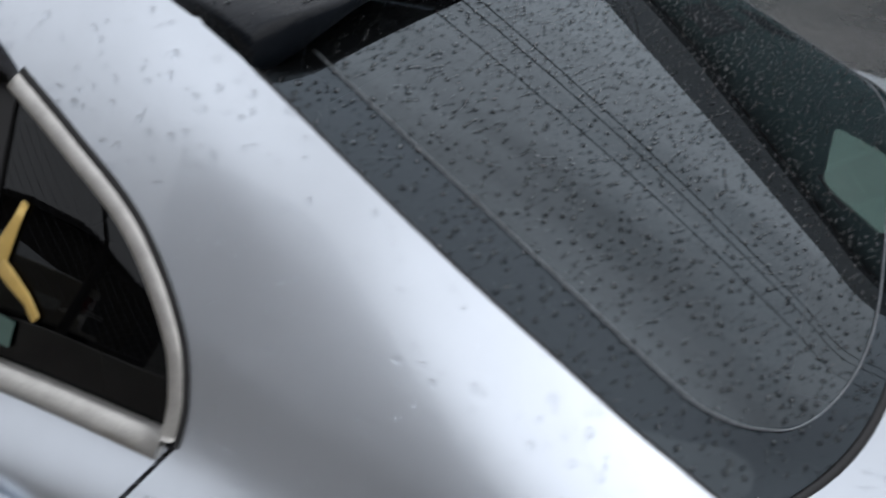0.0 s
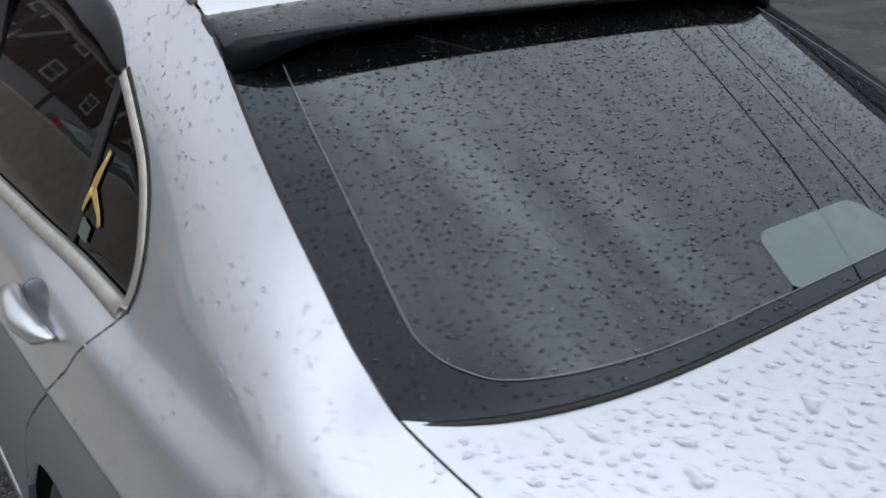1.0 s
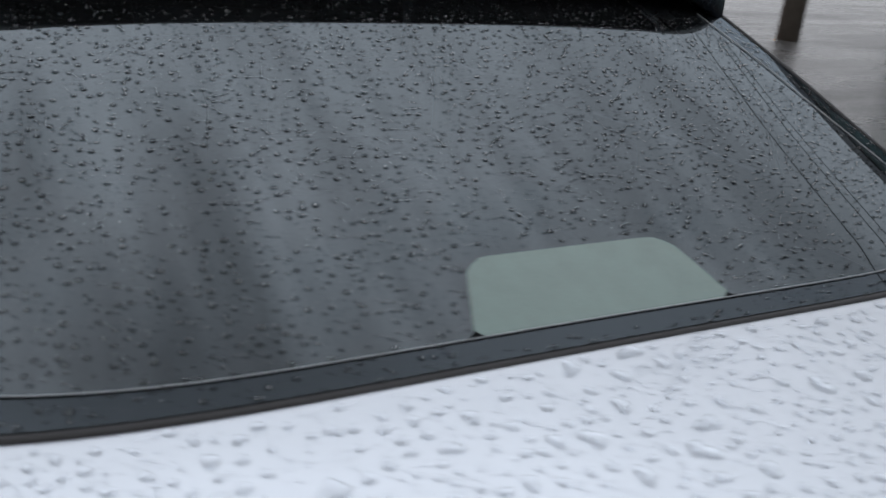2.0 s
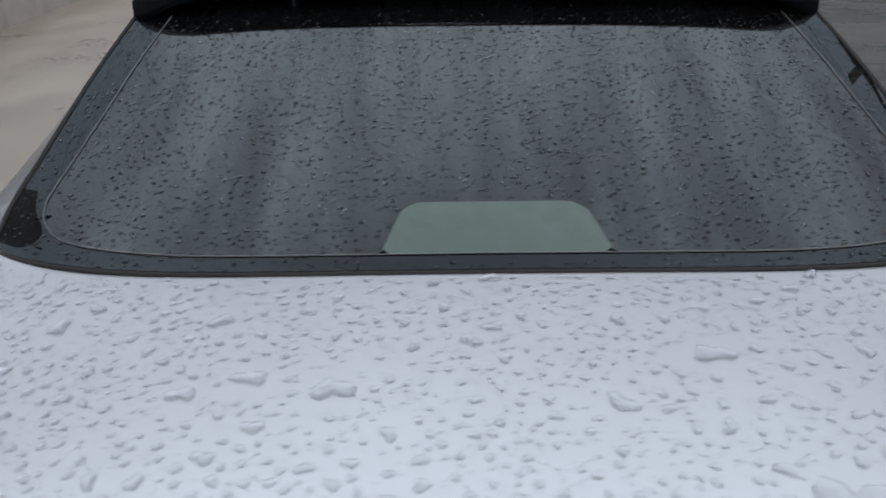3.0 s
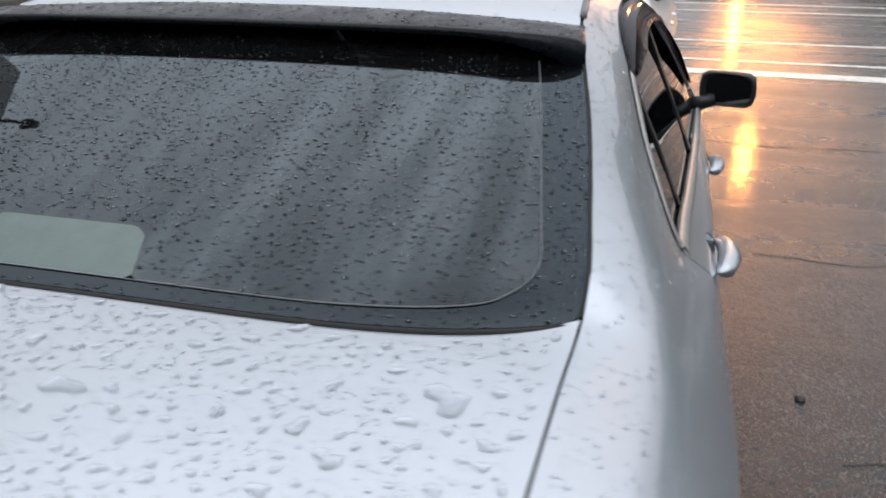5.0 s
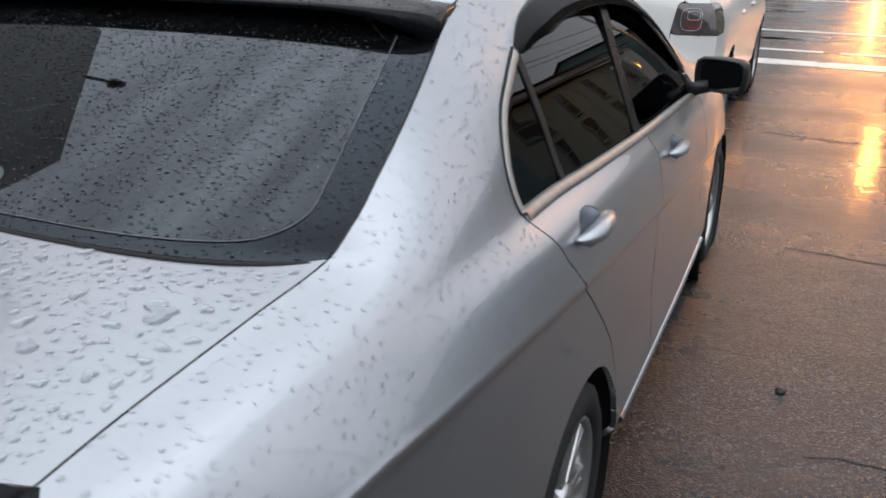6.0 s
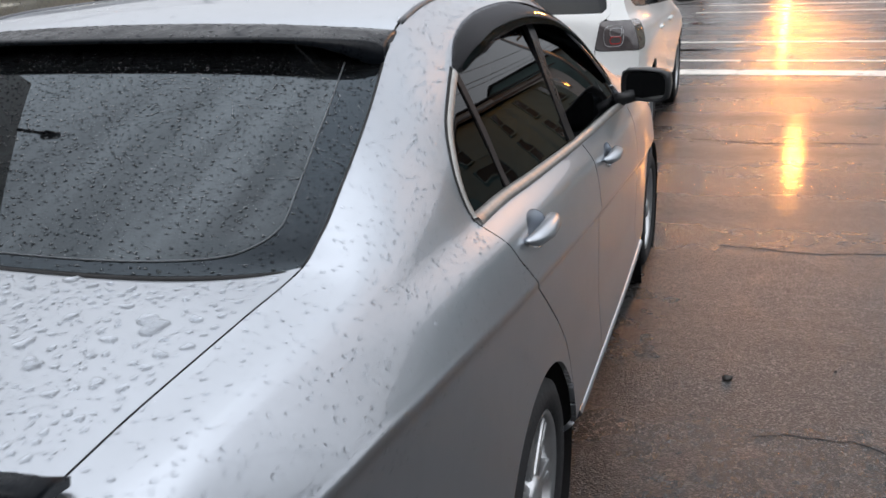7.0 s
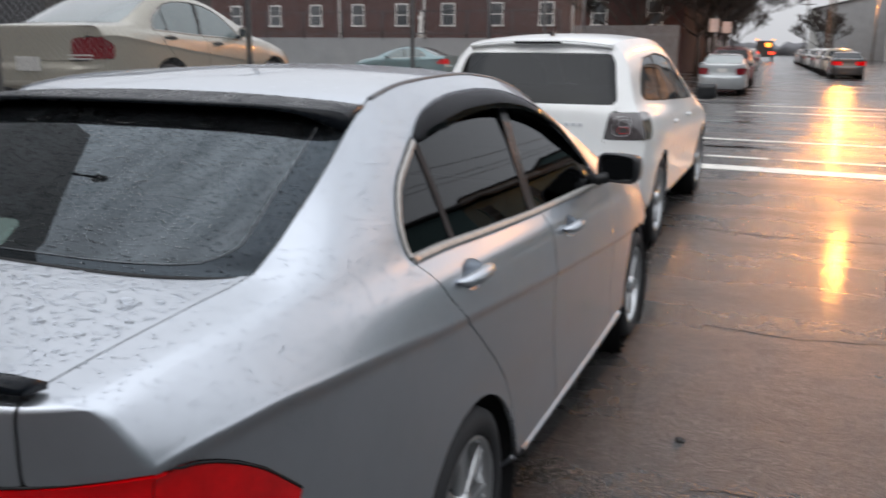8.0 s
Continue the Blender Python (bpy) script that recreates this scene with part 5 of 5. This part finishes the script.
def gabled(name, label, x0, x1, y0, y1, eave, ridge, wall_mat, rows, facing, roof_mat=ROOFDARK):
    b = thing(name, label, "building", (0, 0, 0))
    part("wall", box(x0, x1, y0, y1, 0, eave), wall_mat, b)
    xm, o = (x0 + x1) / 2, .35
    v = [(x0 - o, y0 - o, eave), (xm, y0 - o, ridge), (x1 + o, y0 - o, eave), (x0 - o, y1 + o, eave), (xm, y1 + o, ridge), (x1 + o, y1 + o, eave),
         (x0 - o, y0 - o, eave + .15), (xm, y0 - o, ridge + .15), (x1 + o, y0 - o, eave + .15), (x0 - o, y1 + o, eave + .15), (xm, y1 + o, ridge + .15), (x1 + o, y1 + o, eave + .15)]
    f = [(0, 1, 4, 3), (1, 2, 5, 4), (6, 9, 10, 7), (7, 10, 11, 8), (0, 3, 9, 6), (2, 8, 11, 5), (0, 6, 7, 1), (1, 7, 8, 2), (3, 4, 10, 9), (4, 5, 11, 10)]
    as_object("roof", v, f, roof_mat, b, smooth=False)
    gv2 = [(x0, y0, eave), (x1, y0, eave), (xm, y0, ridge - .1), (x0, y1, eave), (x1, y1, eave), (xm, y1, ridge - .1)]
    for tri in ((0, 1, 2), (4, 3, 5)):
        as_object("gable", [gv2[i] for i in tri], [(0, 1, 2)], wall_mat, b, smooth=False)
    x = x0 - .015 if facing == "x" else x1 + .015
    for z in rows:
        for y in np.arange(y0 + 2.2, y1 - 1, 5.0 if wall_mat is TAN else 3.6):
            framed_window(b, x, float(y), z, 1.0, 1.6, facing, frame_mat=TAN if wall_mat is TAN else WHITETRIM)
    return b


BEND = .04  # the street runs on a little to one side
# first block is an unseen addition that blocks low sky from the boot face
gabled("brick_row_house", "brick row house closing the street behind the parked sedan", -7, 16.5, -44, -15, 9.0, 12.0, BRICK, (1.3, 4.6), "right")
gabled("tan_house", "long tan stucco house with dark roof across the street", 17, 27, -22, 13, 6.0, 8.6, TAN, (1.2, 3.9), "x")
gabled("tan_corner_house", "tall tan stucco corner house with dark roof", 11.5, 21, 27, 46, 5.2, 7.4, TAN, (1.0, 3.2), "x")
for i, (y0, y1, h, m) in enumerate(((50, 66, 7.5, PALEWALL), (68, 84, 8.5, TAN), (86, 110, 7.8, GREYWALL), (114, 146, 9.0, PALEWALL), (150, 176, 8.0, GREYWALL), (182, 216, 9.0, PALEWALL))):
    gabled("row_house", "pale row house with dark roof along the street", (17.0 if y0 < 149 else 9.1) - BEND * (y0 - 10), 27 - BEND * (y0 - 10), y0, y1, h, h + 2.2, m, (1.3, 4.6), "x")
for i, (y0, y1, h) in enumerate(((78, 100, 8.5), (104, 150, 9.0))):
    gabled("brick_row_house", "brick row house along the street", -18 - BEND * (y0 - 10), -6.2 - BEND * (y0 - 10), y0, y1, h, h + 2.0, BRICK, (1.3, 4.6), "right")
# dark building close by on the pavement side, seen only as a mirror image in the rear window
dk = thing("dark_building", "tall grey weathered building beside the parking lot", "building", (0, 0, 0))
GABLE = ((-22, .4), (5.85, .4), (5.85, 6.62), (3.62, 7.68), (1.8, 6.4), (-22, 6.2))
as_object("wall", *loft([[(x, y, z) for y, z in GABLE] for x in (-16, -7.2)]), WEATHERED, dk, smooth=False)
as_object("lamp_arm", *tube([(-7.25, 4.98, 6.93), (-7.15, 5.10, 7.22), (-7.1, 5.18, 7.46)], .032, 8), DARKSTEEL, dk)
as_object("lamp_head", *tube([(-7.1, 5.14, 7.40), (-7.08, 5.24, 7.60)], [.10, .07], 10), DARKSTEEL, dk)
# distant tree line that closes the street, its haze put into the grey colour
rng = random.Random(5)
tv, tf, n = [], [], 160
for i in range(n):
    x = -160 + 320 * i / (n - 1)
    h = 3.6 + .8 * noise.noise((x * .06, 0, 0)) + .7 * noise.noise((x * .5, 3, 0)) + rng.uniform(-.5, .5)
    tv += [(x, 262 + rng.uniform(-1, 1), 0), (x, 260 + rng.uniform(-1, 1), h * .6), (x, 262 + rng.uniform(-1, 1), h)]
for i in range(n - 1):
    tf += [(i * 3, i * 3 + 3, i * 3 + 4, i * 3 + 1), (i * 3 + 1, i * 3 + 4, i * 3 + 5, i * 3 + 2)]
tagged(as_object("far_tree_line", tv, tf, mat("hazy_far_trees", (0.17, 0.17, 0.18), 0.95, vary=0.3, scale=.4)), "hazy grey far tree line", "backdrop", "", "structure")
gar = thing("dark_garage", "long dark timber garage behind the parking lot", "building", (0, 0, 0))
part("wall", box(-44, -19.5, 21, 27, 0, 5.2), DARKWALL, gar)
part("roof", box(-44.3, -19.2, 20.6, 27.4, 5.2, 5.5), ROOFDARK, gar)
for k in range(4):
    part("garage_door", box(-40 + k * 5, -36.6 + k * 5, 20.95, 21.02, .5, 3.0), ROOFDARK, gar)


def street_lamp(x, y, reach, h, power):
    s = thing("street_lamp", "steel street lamp with a lit orange lantern", "street lamp", (x, y, 0), "street lamps")
    as_object("pole", *tube([(0, 0, 0), (0, 0, h * .6), (0, 0, h + .2)], [.11, .09, .06], 12), STEEL, s)
    as_object("arm", *tube([(0, 0, h), (reach * .5, 0, h + .35), (reach, 0, h + .30)], .045, 8), STEEL, s)
    as_object("lantern_hood", *[(lambda r: ([(v[0] + reach, v[1], v[2] + h + .15) for v in r[0]], r[1]))(lathe([(.05, .2), (.16, .15), (.30, .05), (.32, 0)], 20, "z"))][0], DARKSTEEL, s)
    as_object("lantern", *[(lambda r: ([(v[0] + reach, v[1], v[2] + h + .13) for v in r[0]], r[1]))(lathe([(.31, 0), (.27, -.12), (.14, -.2), (.001, -.22)], 20, "z"))][0], LAMPGLASS, s)
    l = new("lantern_light", bpy.data.lights.new("lantern_light", "POINT"))
    l.data.energy, l.data.color, l.data.shadow_soft_size = power, (1.0, 0.35, 0.055), .30
    l.location = (x + reach, y, h - .35)
    return s


street_lamp(8.2, 37.0, -4.6, 7.4, 2900)
street_lamp(8.2, 100.0, -2.6, 7.6, 5000)


def utility_pole(x, y, h=9.5):
    u = thing("utility_pole", "weathered wooden utility pole with crossarm", "utility pole", (x, y, 0), "utility poles")
    as_object("pole", *tube([(0, 0, 0), (0, 0, h)], [.16, .11], 10), WOODPOLE, u)
    part("crossarm", box(-1.1, 1.1, -.06, .06, h - 1.0, h - .88), WOODPOLE, u)
    for dx in (-.9, -.3, .3, .9):
        as_object("insulator", *[(lambda r: ([(v[0] + dx, v[1], v[2] + h - .88) for v in r[0]], r[1]))(lathe([(.03, 0), (.05, .04), (.03, .10), (.001, .12)], 8, "z"))][0], GREYWALL, u)


POLES = ((9.2, -30), (9.2, 8.9), (9.2, 48), (3.9, 90), (4.0, 112), (1.5, 150))
for x, y in POLES:
    utility_pole(x, y)
for dx, z in ((-.30, 6.85), (.10, 6.40), (.45, 6.30)):
    pts = []
    for (x0, y0), (x1, y1) in zip(POLES, POLES[1:]):
        for t in np.linspace(0, 1, 9)[:-1]:
            pts.append((x0 + (x1 - x0) * t + dx, y0 + (y1 - y0) * t, z - .5 * 4 * t * (1 - t) * .5))
    tagged(as_object("overhead_cable", *tube(pts, .014, 6), SEAL), "sagging black overhead cable along the street", "cable", "overhead cables")
for y, z in ((58, 7.4), (66, 6.6), (80, 7.2), (95, 6.9)):
    pts = [(-7.5 + 14 * t, y + 2 * t, z - 1.2 * t * (1 - t)) for t in np.linspace(0, 1, 9)]
    tagged(as_object("crossing_cable", *tube(pts, .03, 6), SEAL), "black cable hung across the street", "cable", "overhead cables")


def bare_tree(x, y, h, seed):
    rng = random.Random(seed)
    t = thing("bare_tree", "bare winter tree with dense dark twigs", "tree", (x, y, 0), "street trees")
    limbs, twigs = [], []

    def grow(p, d, length, r, level):
        pts, q = [p], p
        for k in range(3):
            d = (d + Vector((rng.uniform(-.25, .25), rng.uniform(-.25, .25), rng.uniform(-.05, .2)))).normalized()
            q = q + d * length / 3
            pts.append(q)
        (limbs if level < 3 else twigs).append(tube(pts, [r, r * .85, r * .7, r * .6], 6 if level < 3 else 3))
        if level < 5:
            for _ in range(4 if level < 4 else 10):
                nd = (d + Vector((rng.uniform(-.9, .9), rng.uniform(-.9, .9), rng.uniform(-.2, .6)))).normalized()
                grow(pts[rng.choice((2, 3))], nd, length * rng.uniform(.55, .75), max(r * .6, .021), level + 1)

    as_object("trunk", *tube([(0, 0, 0), (.05, 0, h * .12), (0, .05, h * .26)], [.17, .13, .11], 10), BARK, t)
    for k in range(7):
        a, low = k * .9 + rng.random(), k % 2
        grow(Vector((0, .05, h * (.23 if low else .25))), Vector((math.cos(a) * (1.0 if low else .6), math.sin(a) * (1.0 if low else .6), .45 if low else 1)).normalized(), h * .27, .065, 1)
    as_object("limb_work", *joined(*limbs), BARK, t)["kind"] = "stuff"
    as_object("crown", *joined(*twigs), BARK, t)["kind"] = "stuff"


for k, (x, y, h) in enumerate(((-6.9, 48.5, 9.5), (-4.2, 52, 9.5), (-3.9, 57, 10.5), (-4.4, 63, 11.0), (-7.8, 53.5, 9.0), (-5.0, 59, 10.0), (-5.4, 69, 10.0), (-4.4, 72, 12.5), (-4.8, 86, 13.0), (-5.8, 80, 10.5), (-6.2, 95, 10.0), (3.6, 128, 8.0), (-7.0, 125, 10.0))):
    bare_tree(x, y, h, k + 3)

sg = thing("sign_post", "street sign post with two small pale signs", "sign", (-2.6, 45, 0))
as_object("post", *tube([(0, 0, 0), (0, 0, 3.1)], .03, 8), STEEL, sg)
part("sign_plate", box(-.32, .12, -.02, .0, 2.35, 3.0, .01), FADEDSIGN, sg)
part("sign_plate", box(.30, .72, -.02, .0, 2.3, 2.85, .01), FADEDSIGN, sg)
part("sign_bracket", box(.0, .5, .0, .03, 2.55, 2.6), STEEL, sg)

tk = thing("service_truck", "far truck with lit amber and red lamps", "truck", (-3.3, 122, 0), turn=2)
part("body", box(-1.1, 1.1, 0, 6, .6, 2.7, .08), DARKCAR, tk)
part("warning_panel", box(.10, .80, -.06, 0, 1.9, 2.40, .02), AMBERLIGHT, tk, "lit amber warning panel")
for dx in (-1.0, 1.0):
    part("tail_light", box(dx - .42, dx + .30, -.05, .0, .95, 1.25), REDLIGHT, tk)
    part("beacon", box(dx - .13, dx + .13, -.05, .1, 2.72, 2.92), AMBERLIGHT, tk)
    for wy in (1.2, 5.6):
        as_object("wheel", *[(lambda r: ([(v[0] + dx, v[1] + wy, v[2] + .5) for v in r[0]], r[1]))(lathe([(.1, -.15), (.5, -.15), (.5, .15), (.1, .15)], 20))][0], RUBBER, tk)

# pebbles and grit on the road
def pebble(x, y, r, seed):
    bm = bmesh.new()
    bmesh.ops.create_icosphere(bm, subdivisions=2, radius=r)
    for v in bm.verts:
        v.co *= 1 + .35 * noise.noise(v.co * (1.3 / r) + Vector((seed, 0, 0)))
        v.co.z *= .6
    ob = part("pebble", bm, STONE, smooth=True)
    ob.location = (x, y, r * .35)
    return tagged(ob, "small dark wet stone on the asphalt", "stone", "stones on the road")


pebble(1.266, 2.62, .019, 1)
for k in range(26):
    pebble(random.uniform(1.0, 3.2), random.uniform(1.2, 9.5), random.uniform(.004, .010), k + 2)
